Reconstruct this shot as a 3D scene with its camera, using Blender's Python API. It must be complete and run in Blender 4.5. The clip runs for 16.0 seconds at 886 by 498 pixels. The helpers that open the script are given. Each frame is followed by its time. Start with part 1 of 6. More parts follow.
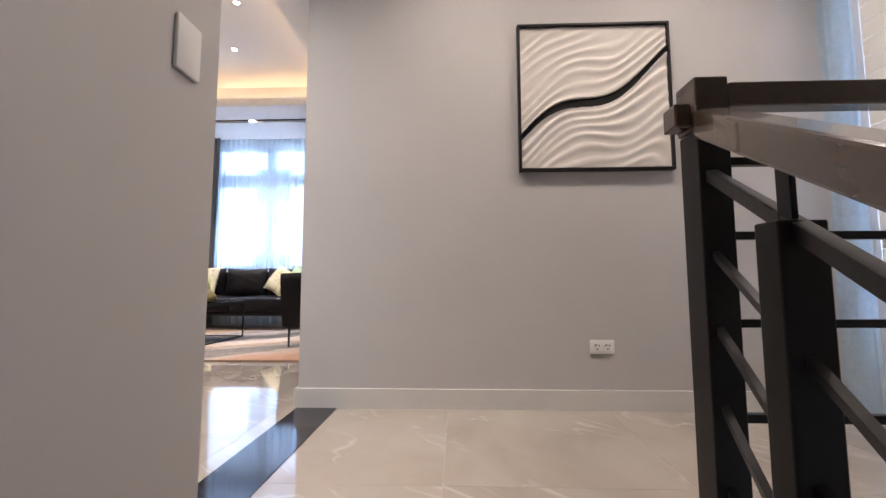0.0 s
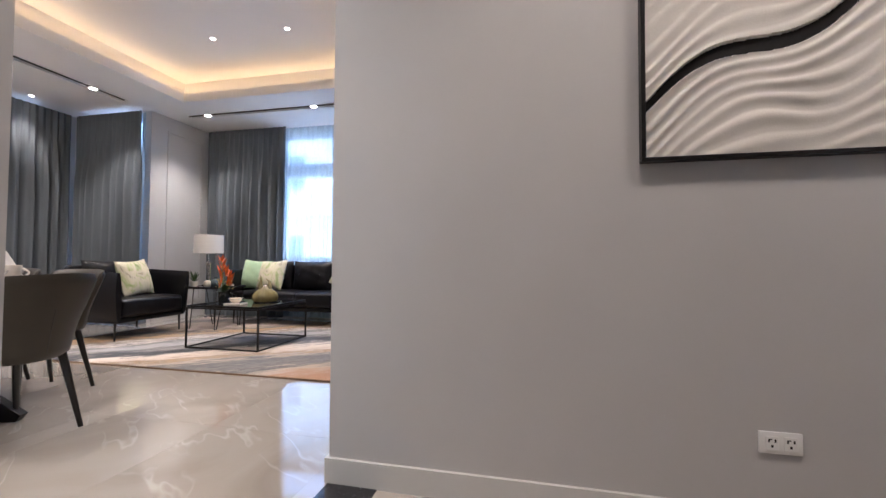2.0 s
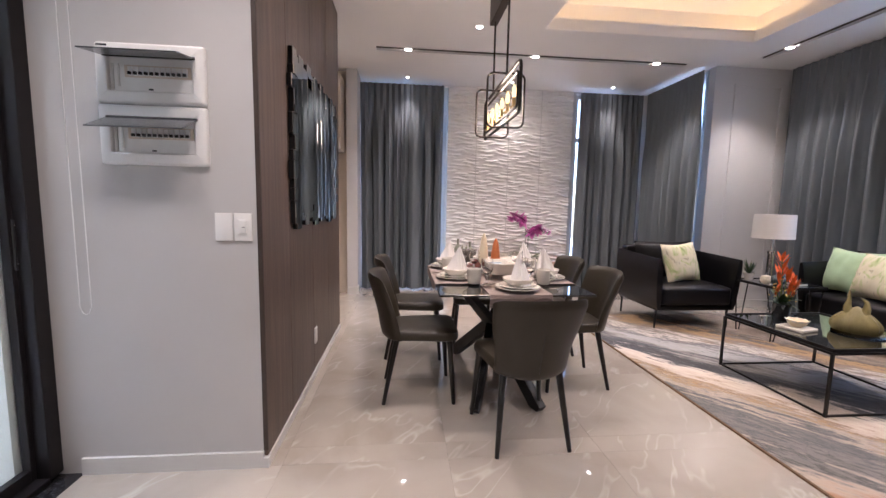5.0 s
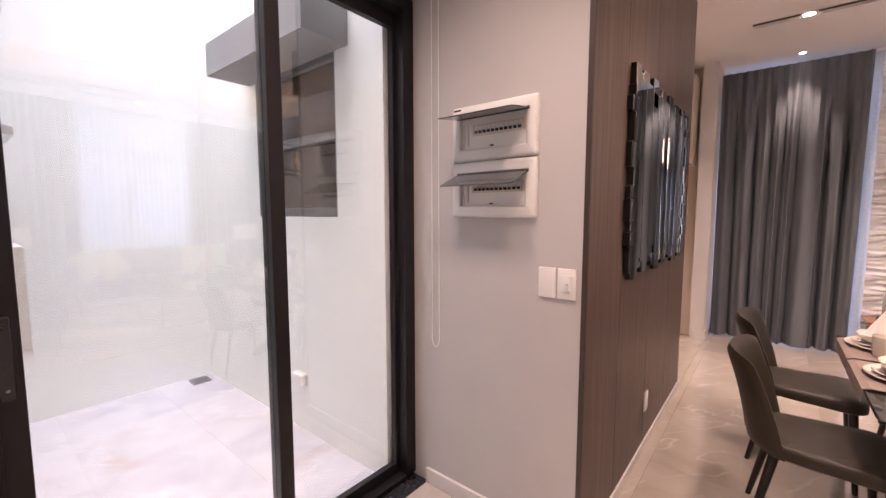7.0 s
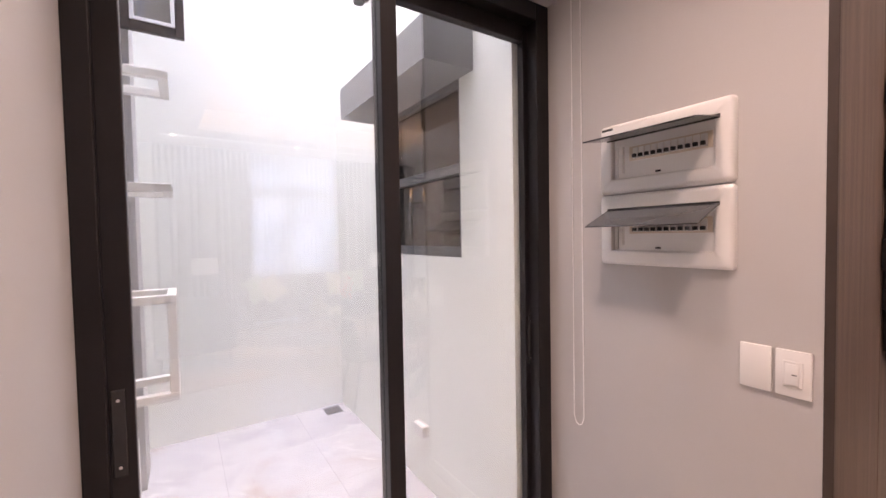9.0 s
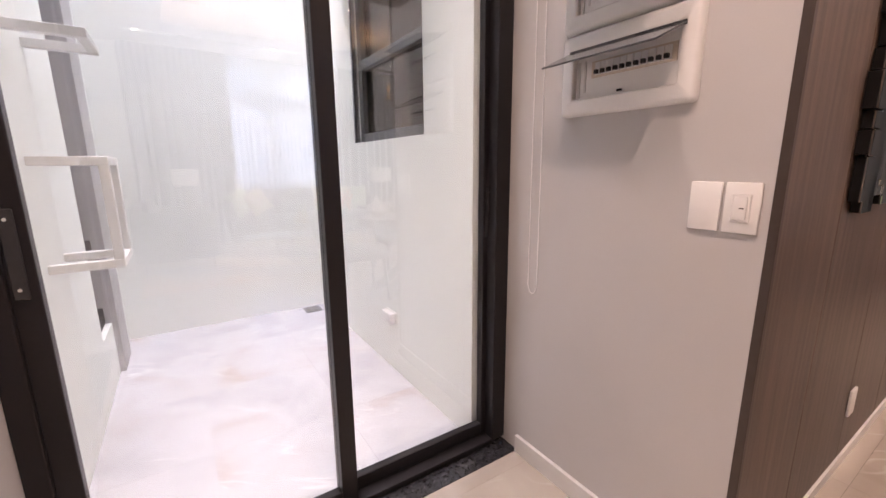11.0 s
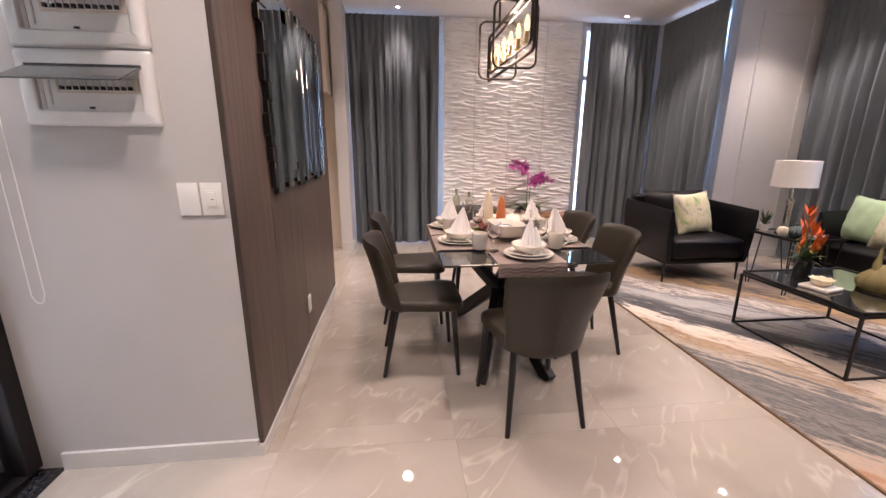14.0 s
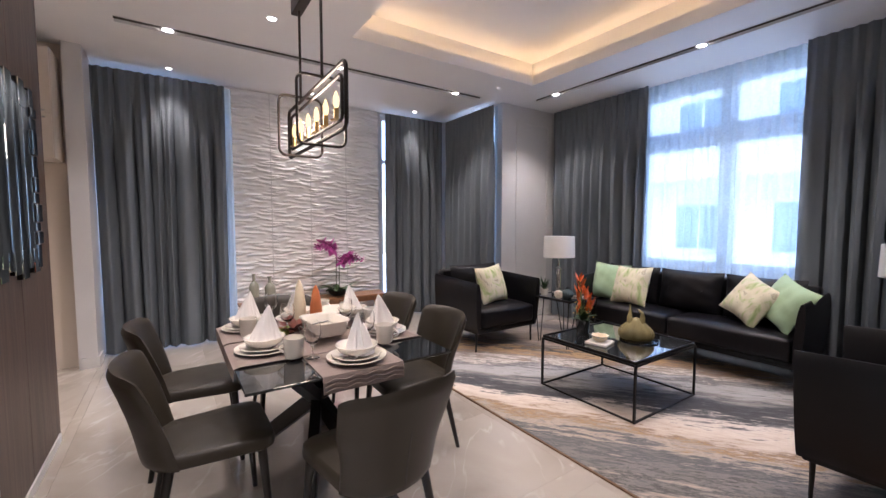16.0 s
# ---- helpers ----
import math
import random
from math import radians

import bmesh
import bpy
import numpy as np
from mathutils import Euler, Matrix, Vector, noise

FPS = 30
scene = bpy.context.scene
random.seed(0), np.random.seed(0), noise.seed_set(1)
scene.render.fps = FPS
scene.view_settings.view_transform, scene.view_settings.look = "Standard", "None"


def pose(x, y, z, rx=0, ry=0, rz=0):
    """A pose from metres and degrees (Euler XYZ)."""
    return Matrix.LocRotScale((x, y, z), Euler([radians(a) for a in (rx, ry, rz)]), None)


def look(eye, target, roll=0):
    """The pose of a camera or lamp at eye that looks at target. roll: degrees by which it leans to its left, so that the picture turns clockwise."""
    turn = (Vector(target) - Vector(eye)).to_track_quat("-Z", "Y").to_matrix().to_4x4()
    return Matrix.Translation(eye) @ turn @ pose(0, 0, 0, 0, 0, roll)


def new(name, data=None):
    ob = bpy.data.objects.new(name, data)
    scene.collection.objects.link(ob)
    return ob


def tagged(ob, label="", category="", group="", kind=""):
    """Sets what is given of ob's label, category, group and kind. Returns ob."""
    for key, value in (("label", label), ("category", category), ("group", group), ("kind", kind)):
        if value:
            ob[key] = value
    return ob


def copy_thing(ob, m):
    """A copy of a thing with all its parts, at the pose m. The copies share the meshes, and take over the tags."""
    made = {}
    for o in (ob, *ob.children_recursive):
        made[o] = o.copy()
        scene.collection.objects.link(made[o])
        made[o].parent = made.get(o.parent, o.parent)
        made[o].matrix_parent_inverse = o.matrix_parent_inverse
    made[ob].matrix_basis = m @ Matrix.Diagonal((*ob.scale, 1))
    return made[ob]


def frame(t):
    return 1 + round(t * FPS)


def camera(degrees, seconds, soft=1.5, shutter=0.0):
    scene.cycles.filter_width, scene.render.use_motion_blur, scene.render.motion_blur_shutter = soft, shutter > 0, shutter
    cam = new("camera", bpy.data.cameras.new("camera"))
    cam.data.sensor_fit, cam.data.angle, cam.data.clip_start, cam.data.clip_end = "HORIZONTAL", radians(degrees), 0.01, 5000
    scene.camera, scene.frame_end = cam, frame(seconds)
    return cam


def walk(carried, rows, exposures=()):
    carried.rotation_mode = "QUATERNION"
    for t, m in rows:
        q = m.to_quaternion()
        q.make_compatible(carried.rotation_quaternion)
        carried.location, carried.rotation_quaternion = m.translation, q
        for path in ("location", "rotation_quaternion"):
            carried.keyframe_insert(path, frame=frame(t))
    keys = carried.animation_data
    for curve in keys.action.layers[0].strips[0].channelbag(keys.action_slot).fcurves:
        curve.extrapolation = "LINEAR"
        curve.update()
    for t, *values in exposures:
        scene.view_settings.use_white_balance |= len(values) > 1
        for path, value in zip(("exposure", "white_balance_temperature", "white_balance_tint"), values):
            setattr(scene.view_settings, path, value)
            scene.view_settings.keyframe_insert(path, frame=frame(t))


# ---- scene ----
cam = camera(95.3, 16.0)
PATH = [
    (0, (0.018, 0.0, 0.638), (-0.056, 1.991, 0.811), -0.1),
    (0.5, (-0.01, 0.143, 0.662), (-0.087, 2.133, 0.845), -0.2),
    (1, (-0.055, 0.282, 0.767), (-0.171, 2.27, 0.944), -0.0),
    (1.5, (0.013, 0.453, 0.847), (-0.218, 2.435, 0.971), -0.1),
    (2, (-0.016, 0.62, 0.89), (-0.452, 2.57, 0.951), 0.3),
    (2.5, (-0.023, 0.746, 0.962), (-0.755, 2.608, 0.943), 0.5),
    (3, (-0.053, 0.913, 1.093), (-1.118, 2.602, 0.99), 0.6),
    (3.5, (-0.106, 1.057, 1.159), (-1.509, 2.472, 0.99), 0.7),
    (4, (-0.211, 1.193, 1.268), (-1.897, 2.247, 1.047), 0.8),
    (4.2, (-0.274, 1.285, 1.208), (-2.057, 2.166, 0.996), 0.9),
    (6.5, (-0.77, 1.54, 1.39), (-2.518, 0.596, 1.161), 0.0),
    (7, (-0.843, 1.374, 1.414), (-2.385, 0.113, 1.236), -0.0),
    (7.5, (-0.897, 1.258, 1.487), (-2.238, -0.222, 1.366), -0.4),
    (8, (-0.985, 1.207, 1.557), (-2.141, -0.425, 1.531), 0.0),
    (10.3, (-1.11, 1.101, 1.324), (-2.146, -0.595, 1.097), -0.5),
    (10.5, (-1.158, 1.124, 1.288), (-2.18, -0.574, 1.019), -0.4),
    (11, (-1.234, 1.183, 1.242), (-2.296, -0.462, 0.837), -0.5),
    (11.5, (-1.226, 1.252, 1.247), (-2.412, -0.279, 0.744), -0.5),
    (12, (-1.104, 1.304, 1.253), (-2.504, -0.016, 0.708), -0.4),
    (12.5, (-1.003, 1.402, 1.264), (-2.632, 0.387, 0.702), -0.5),
    (13, (-0.884, 1.502, 1.29), (-2.695, 0.862, 0.73), -0.5),
    (13.5, (-0.782, 1.53, 1.323), (-2.696, 1.33, 0.779), -0.2),
    (14, (-0.757, 1.455, 1.33), (-2.684, 1.669, 0.84), 0.3),
    (14.5, (-0.765, 1.33, 1.326), (-2.642, 1.892, 0.927), 0.4),
    (15, (-0.818, 1.33, 1.329), (-2.619, 2.148, 1.038), 0.2),
    (15.5, (-0.982, 1.425, 1.346), (-2.706, 2.42, 1.15), 0.1),
    (16, (-1.1, 1.474, 1.372), (-2.759, 2.584, 1.245), -0.0),
]
EXPOSURES = [
    (0.0, 3.36, 5720, 17), (1.0, 3.2, 5720, 16), (2.0, 3.0, 5500, 16), (3.0, 2.88, 5450, 15), (3.6, 2.88, 5430, 15), (4.2, 2.87, 5200, 14), (6.3, 3.0, 6700, 38), (8.2, 2.93, 6850, 39), (10.3, 2.95, 6800, 36), (12.1, 3.02, 6850, 35), (12.8, 3.05, 7350, 42), (13.5, 3.0, 6600, 34), (14.0, 3.0, 6100, 26), (14.5, 2.97, 5700, 21), (16.0, 2.78, 5530, 20),
]
walk(cam, [(t, look(eye, target, roll)) for t, eye, target, roll in PATH], EXPOSURES)

# ---- light: sky, sun, window light ----
SUN_ELEV, SUN_AZ = 83.0, 115.0
world = bpy.data.worlds.new("sky")
scene.world = world
world.use_nodes = True
wn = world.node_tree
wn.nodes.clear()
sky = wn.nodes.new("ShaderNodeTexSky")
sky.sky_type, sky.sun_disc = "NISHITA", False
sky.sun_elevation, sky.sun_rotation = radians(SUN_ELEV), radians(SUN_AZ)
sky_bg, sky_out = wn.nodes.new("ShaderNodeBackground"), wn.nodes.new("ShaderNodeOutputWorld")
sky_bg.inputs["Strength"].default_value = 0.15
wn.links.new(sky.outputs[0], sky_bg.inputs[0])
wn.links.new(sky_bg.outputs[0], sky_out.inputs[0])
sun_data = bpy.data.lights.new("sun", "SUN")
sun_data.energy, sun_data.angle, sun_data.color = 2.6, radians(58), (0.95, 1.0, 0.95)
sun = new("sun", sun_data)
az, el = radians(SUN_AZ), radians(SUN_ELEV)
sun_way = Vector((math.sin(az) * math.cos(el), math.cos(az) * math.cos(el), math.sin(el)))
sun.matrix_world = look(sun_way * 40, (0, 0, 0))

WARM, SPOT_W = (1.0, 0.84, 0.66), 21.0


def spot_lamp(name, x, y, z, watts, cone=95, colour=WARM, soft=0.06):
    d = bpy.data.lights.new(name, "SPOT")
    d.energy, d.spot_size, d.spot_blend, d.shadow_soft_size, d.color = watts, radians(cone), 0.8, soft, colour
    o = new(name, d)
    o.matrix_world = look((x, y, z), (x, y, z - 1))
    return o

# ---- materials ----
def mat(name, colour, rough=0.5, metal=0.0, spread=0.0, scale=8.0, bump=0.0, bump_scale=60.0, stretch=(1, 1, 1), coat=0.0, sheen=0.0, dark=None, rnd=0.0, spec=0.5):
    """A principled surface whose colour wanders at two scales, with fine relief."""
    m = bpy.data.materials.new(name)
    m.use_nodes = True
    nt = m.node_tree
    b = nt.nodes["Principled BSDF"]
    b.inputs["Roughness"].default_value, b.inputs["Metallic"].default_value = rough, metal
    b.inputs["Coat Weight"].default_value, b.inputs["Sheen Weight"].default_value = coat, sheen
    b.inputs["Specular IOR Level"].default_value = spec
    tc, mp = nt.nodes.new("ShaderNodeTexCoord"), nt.nodes.new("ShaderNodeMapping")
    mp.inputs["Scale"].default_value = stretch
    nt.links.new(tc.outputs["Object"], mp.inputs[0])
    n1, n2 = nt.nodes.new("ShaderNodeTexNoise"), nt.nodes.new("ShaderNodeTexNoise")
    n1.inputs["Scale"].default_value, n1.inputs["Detail"].default_value = scale, 6
    n2.inputs["Scale"].default_value, n2.inputs["Detail"].default_value = bump_scale, 3
    nt.links.new(mp.outputs[0], n1.inputs[0])
    nt.links.new(mp.outputs[0], n2.inputs[0])
    mix = nt.nodes.new("ShaderNodeMix")
    mix.data_type = "RGBA"
    c = Vector(colour[:3])
    lo = Vector(dark) if dark else c * (1 - spread)
    mix.inputs[6].default_value, mix.inputs[7].default_value = (*lo, 1), (*(c * (1 + spread * 0.5)), 1)
    add = nt.nodes.new("ShaderNodeMath")
    add.operation = "MULTIPLY_ADD"
    nt.links.new(n2.outputs[0], add.inputs[0])
    add.inputs[1].default_value = 0.35
    nt.links.new(n1.outputs[0], add.inputs[2])
    ramp = nt.nodes.new("ShaderNodeMapRange")
    ramp.inputs[1].default_value, ramp.inputs[2].default_value = 0.42, 0.92
    nt.links.new(add.outputs[0], ramp.inputs[0])
    nt.links.new(ramp.outputs[0], mix.inputs[0])
    last = mix.outputs[2]
    if rnd:
        oi, hsv, rr = nt.nodes.new("ShaderNodeObjectInfo"), nt.nodes.new("ShaderNodeHueSaturation"), nt.nodes.new("ShaderNodeMapRange")
        rr.inputs[3].default_value, rr.inputs[4].default_value = 1 - rnd, 1 + rnd
        nt.links.new(oi.outputs["Random"], rr.inputs[0])
        nt.links.new(rr.outputs[0], hsv.inputs["Value"])
        nt.links.new(last, hsv.inputs["Color"])
        last = hsv.outputs[0]
    nt.links.new(last, b.inputs["Base Color"])
    if bump:
        bp = nt.nodes.new("ShaderNodeBump")
        bp.inputs["Strength"].default_value, bp.inputs["Distance"].default_value = bump, 0.004
        nt.links.new(n2.outputs[0], bp.inputs["Height"])
        nt.links.new(bp.outputs[0], b.inputs["Normal"])
    return m


def glow(name, colour, strength):
    m = bpy.data.materials.new(name)
    m.use_nodes = True
    nt = m.node_tree
    nt.nodes.clear()
    e, o = nt.nodes.new("ShaderNodeEmission"), nt.nodes.new("ShaderNodeOutputMaterial")
    e.inputs[0].default_value, e.inputs[1].default_value = (*colour, 1), strength
    nt.links.new(e.outputs[0], o.inputs[0])
    return m


def glass(name, tint=(1, 1, 1), rough=0.0, ior=1.45):
    m = bpy.data.materials.new(name)
    m.use_nodes = True
    b = m.node_tree.nodes["Principled BSDF"]
    b.inputs["Base Color"].default_value = (*tint, 1)
    b.inputs["Transmission Weight"].default_value, b.inputs["Roughness"].default_value, b.inputs["IOR"].default_value = 1.0, rough, ior
    return m


def pane_glass(name, tint=(0.96, 0.98, 0.98), gloss=0.03):
    """Thin window glass: clear, with a mirror share that grows at a slant."""
    m = bpy.data.materials.new(name)
    m.use_nodes = True
    nt = m.node_tree
    nt.nodes.clear()
    t, g, mx, o = (nt.nodes.new("ShaderNode" + k) for k in ("BsdfTransparent", "BsdfGlossy", "MixShader", "OutputMaterial"))
    f, k, pw = nt.nodes.new("ShaderNodeLayerWeight"), nt.nodes.new("ShaderNodeMath"), nt.nodes.new("ShaderNodeMath")
    f.inputs[0].default_value = 0.5
    pw.operation, pw.inputs[1].default_value = "POWER", 4.0
    k.operation = "MULTIPLY_ADD"
    k.inputs[1].default_value, k.inputs[2].default_value = 0.6, gloss
    t.inputs[0].default_value, g.inputs["Roughness"].default_value = (*tint, 1), 0.0
    nt.links.new(f.outputs["Facing"], pw.inputs[0])
    nt.links.new(pw.outputs[0], k.inputs[0])
    nt.links.new(k.outputs[0], mx.inputs[0])
    nt.links.new(t.outputs[0], mx.inputs[1])
    nt.links.new(g.outputs[0], mx.inputs[2])
    nt.links.new(mx.outputs[0], o.inputs[0])
    return m


def sheer_cloth(name, colour, clear=0.42):
    m = bpy.data.materials.new(name)
    m.use_nodes = True
    nt = m.node_tree
    nt.nodes.clear()
    tr, tl, df, m1, m2, o = (nt.nodes.new("ShaderNode" + k) for k in ("BsdfTransparent", "BsdfTranslucent", "BsdfDiffuse", "MixShader", "MixShader", "OutputMaterial"))
    tl.inputs[0].default_value = df.inputs[0].default_value = (*colour, 1)
    wv, tc, mr = nt.nodes.new("ShaderNodeTexNoise"), nt.nodes.new("ShaderNodeTexCoord"), nt.nodes.new("ShaderNodeMapRange")
    wv.inputs["Scale"].default_value = 40
    mr.inputs[3].default_value, mr.inputs[4].default_value = clear - 0.08, clear + 0.08
    nt.links.new(tc.outputs["Object"], wv.inputs[0])
    nt.links.new(wv.outputs[0], mr.inputs[0])
    m1.inputs[0].default_value = 0.35
    nt.links.new(tl.outputs[0], m1.inputs[1])
    nt.links.new(df.outputs[0], m1.inputs[2])
    nt.links.new(mr.outputs[0], m2.inputs[0])
    nt.links.new(m1.outputs[0], m2.inputs[1])
    nt.links.new(tr.outputs[0], m2.inputs[2])
    nt.links.new(m2.outputs[0], o.inputs[0])
    return m


def ramp_mat(name, stops, stretch, scale, rough, detail=8, distort=0.6, veins=None, coat=0.0, bump=0.0, coord="Object", rnd=0.0, shift=0.0, turn=0.0):
    """Noise run through colour stops: marble, carpet, printed cloth."""
    m = bpy.data.materials.new(name)
    m.use_nodes = True
    nt = m.node_tree
    b = nt.nodes["Principled BSDF"]
    b.inputs["Roughness"].default_value, b.inputs["Coat Weight"].default_value = rough, coat
    tc, mp, n, r = (nt.nodes.new("ShaderNode" + k) for k in ("TexCoord", "Mapping", "TexNoise", "ValToRGB"))
    mp.inputs["Scale"].default_value = stretch
    n.inputs["Scale"].default_value, n.inputs["Detail"].default_value, n.inputs["Distortion"].default_value = scale, detail, distort
    n.inputs["Roughness"].default_value = 0.68 if turn else 0.5
    src = tc.outputs[coord]
    if turn:
        tm = nt.nodes.new("ShaderNodeMapping")
        tm.inputs["Rotation"].default_value = (0, 0, radians(-turn))
        nt.links.new(src, tm.inputs[0])
        src = tm.outputs[0]
    if rnd:
        oi, ad = nt.nodes.new("ShaderNodeObjectInfo"), nt.nodes.new("ShaderNodeVectorMath")
        ad.operation = "MULTIPLY_ADD"
        ad.inputs[1].default_value = (rnd, rnd * 0.7, rnd * 1.3)
        nt.links.new(oi.outputs["Random"], ad.inputs[0])
        nt.links.new(src, ad.inputs[2])
        src = ad.outputs[0]
    nt.links.new(src, mp.inputs[0])
    nt.links.new(mp.outputs[0], n.inputs[0])
    if shift:
        big, sh = nt.nodes.new("ShaderNodeTexNoise"), nt.nodes.new("ShaderNodeMath")
        big.inputs["Scale"].default_value, big.inputs["Detail"].default_value = scale * 0.75, 2
        bigm = nt.nodes.new("ShaderNodeMapping")
        bigm.inputs["Scale"].default_value = (stretch[0] * 1.1, stretch[1] * 0.5, 1)
        bigm.inputs["Location"].default_value = (3.7, 1.9, 0)
        nt.links.new(src, bigm.inputs[0])
        nt.links.new(bigm.outputs[0], big.inputs[0])
        sh.operation, sh.inputs[1].default_value = "MULTIPLY_ADD", shift
        off = nt.nodes.new("ShaderNodeMath")
        off.operation, off.inputs[1].default_value = "SUBTRACT", 0.5 * shift
        nt.links.new(big.outputs[0], sh.inputs[0])
        nt.links.new(n.outputs[0], sh.inputs[2])
        nt.links.new(sh.outputs[0], off.inputs[0])
        nt.links.new(off.outputs[0], r.inputs[0])
    else:
        nt.links.new(n.outputs[0], r.inputs[0])
    e = r.color_ramp.elements
    e[0].position, e[0].color = stops[0][0], (*stops[0][1], 1)
    e[1].position, e[1].color = stops[-1][0], (*stops[-1][1], 1)
    for p, c in stops[1:-1]:
        k = e.new(p)
        k.color = (*c, 1)
    last = r.outputs[0]
    if veins:
        v, vm, vr, vx = (nt.nodes.new("ShaderNode" + k) for k in ("TexNoise", "Math", "MapRange", "Mix"))
        v.inputs["Scale"].default_value, v.inputs["Detail"].default_value, v.inputs["Distortion"].default_value = veins[1], 3.0, 0.3
        vt = nt.nodes.new("ShaderNodeMapping")
        vt.inputs["Rotation"].default_value, vt.inputs["Scale"].default_value = (0, 0, radians(38)), (1, 1, 1)
        vs = nt.nodes.new("ShaderNodeMapping")
        vs.inputs["Scale"].default_value = (0.55, 1.7, 1)
        nt.links.new(mp.outputs[0], vt.inputs[0])
        nt.links.new(vt.outputs[0], vs.inputs[0])
        nt.links.new(vs.outputs[0], v.inputs[0])
        vm.operation = "SUBTRACT"
        vm.inputs[1].default_value = 0.5
        va = nt.nodes.new("ShaderNodeMath")
        va.operation = "ABSOLUTE"
        nt.links.new(v.outputs[0], vm.inputs[0])
        nt.links.new(vm.outputs[0], va.inputs[0])
        vr.inputs[1].default_value, vr.inputs[2].default_value, vr.inputs[3].default_value, vr.inputs[4].default_value = 0.0, veins[2], veins[3], 0.0
        nt.links.new(va.outputs[0], vr.inputs[0])
        # veins come and go: a broad noise lets only short runs of them show
        vk, vg, vp = (nt.nodes.new("ShaderNode" + k) for k in ("TexNoise", "MapRange", "Math"))
        vk.inputs["Scale"].default_value, vk.inputs["Detail"].default_value = veins[1] * 1.7, 2
        vg.inputs[1].default_value, vg.inputs[2].default_value = 0.40, 0.62
        nt.links.new(mp.outputs[0], vk.inputs[0])
        nt.links.new(vk.outputs[0], vg.inputs[0])
        vp.operation = "MULTIPLY"
        nt.links.new(vr.outputs[0], vp.inputs[0])
        nt.links.new(vg.outputs[0], vp.inputs[1])
        vx.data_type = "RGBA"
        vx.inputs[7].default_value = (*veins[0], 1)
        nt.links.new(vp.outputs[0], vx.inputs[0])
        nt.links.new(last, vx.inputs[6])
        last = vx.outputs[2]
    nt.links.new(last, b.inputs["Base Color"])
    if bump:
        bp = nt.nodes.new("ShaderNodeBump")
        fn = nt.nodes.new("ShaderNodeTexNoise")
        fn.inputs["Scale"].default_value = 220
        nt.links.new(tc.outputs["Object"], fn.inputs[0])
        bp.inputs["Strength"].default_value, bp.inputs["Distance"].default_value = bump, 0.006
        nt.links.new(fn.outputs[0], bp.inputs["Height"])
        nt.links.new(bp.outputs[0], b.inputs["Normal"])
    return m


M_WALL = mat("grey_wall_paint", (0.50, 0.49, 0.485), 0.55, spread=0.035, scale=3, bump=0.035, bump_scale=220)
M_WALL_LT = mat("pale_wall_paint", (0.62, 0.61, 0.605), 0.55, spread=0.035, scale=3, bump=0.035, bump_scale=220)
M_CEIL = mat("ceiling_paint", (0.80, 0.79, 0.78), 0.7, spread=0.02, scale=2, bump=0.05, bump_scale=150)
M_TRIM = mat("trim_paint", (0.62, 0.61, 0.59), 0.35, spread=0.03, scale=6)
M_MARBLE = ramp_mat("polished_beige_marble", [(0.25, (0.335, 0.292, 0.25)), (0.5, (0.43, 0.382, 0.333)), (0.75, (0.485, 0.437, 0.387))], (1, 1, 1), 1.6, 0.035, 7, 0.8, veins=((0.66, 0.62, 0.57), 2.4, 0.019, 0.48), coat=0.8, rnd=37.0)
M_MARBLE.node_tree.nodes["Principled BSDF"].inputs["Specular IOR Level"].default_value = 0.8
M_GROUT = mat("grout", (0.44, 0.40, 0.36), 0.6, spread=0.1, scale=20)
M_BLACK_STONE = ramp_mat("black_granite", [(0.3, (0.012, 0.012, 0.014)), (0.6, (0.03, 0.03, 0.034)), (0.8, (0.09, 0.09, 0.1))], (1, 1, 1), 60, 0.08)
M_PATIO = ramp_mat("pale_patio_tile", [(0.3, (0.46, 0.46, 0.49)), (0.5, (0.55, 0.55, 0.58)), (0.62, (0.52, 0.51, 0.53)), (0.75, (0.48, 0.43, 0.40))], (1, 1, 1), 2.2, 0.25, veins=((0.75, 0.75, 0.76), 2.0, 0.01, 0.6), rnd=21.0)
M_PATIO_WALL = mat("white_render", (0.86, 0.88, 0.84), 0.7, spread=0.04, scale=2.5, bump=0.2, bump_scale=70)
M_WOOD = mat("taupe_wood_veneer", (0.118, 0.078, 0.059), 0.42, spread=0.3, scale=5, bump=0.08, bump_scale=90, stretch=(9, 9, 0.35), dark=(0.046, 0.029, 0.022))
M_WOOD_EDGE = mat("dark_wood_edge", (0.05, 0.035, 0.028), 0.45, spread=0.2, scale=8)
M_BROWN_WOOD = mat("brown_wood", (0.30, 0.14, 0.06), 0.35, spread=0.3, scale=6, stretch=(1, 8, 8), bump=0.06)
M_WAVE = mat("white_wave_plaster", (0.86, 0.845, 0.82), 0.5, spread=0.03, scale=9, bump=0.1, bump_scale=150)
M_CURTAIN = mat("grey_curtain", (0.142, 0.163, 0.182), 0.85, spread=0.16, scale=4, bump=0.25, bump_scale=300, stretch=(3, 3, 0.4))
M_SHEER = sheer_cloth("sheer_voile", (0.72, 0.87, 0.99), 0.45)
M_BLACK_METAL = mat("black_metal", (0.008, 0.0075, 0.008), 0.38, 0.0, spread=0.2, scale=20, bump=0.04, spec=0.3)
M_DARK_FRAME = mat("dark_aluminium", (0.013, 0.011, 0.0125), 0.42, 0.1, spread=0.15, scale=12, bump=0.04, spec=0.35)
M_GREY_FRAME = mat("grey_aluminium", (0.13, 0.135, 0.14), 0.45, 0.2, spread=0.1, scale=12)
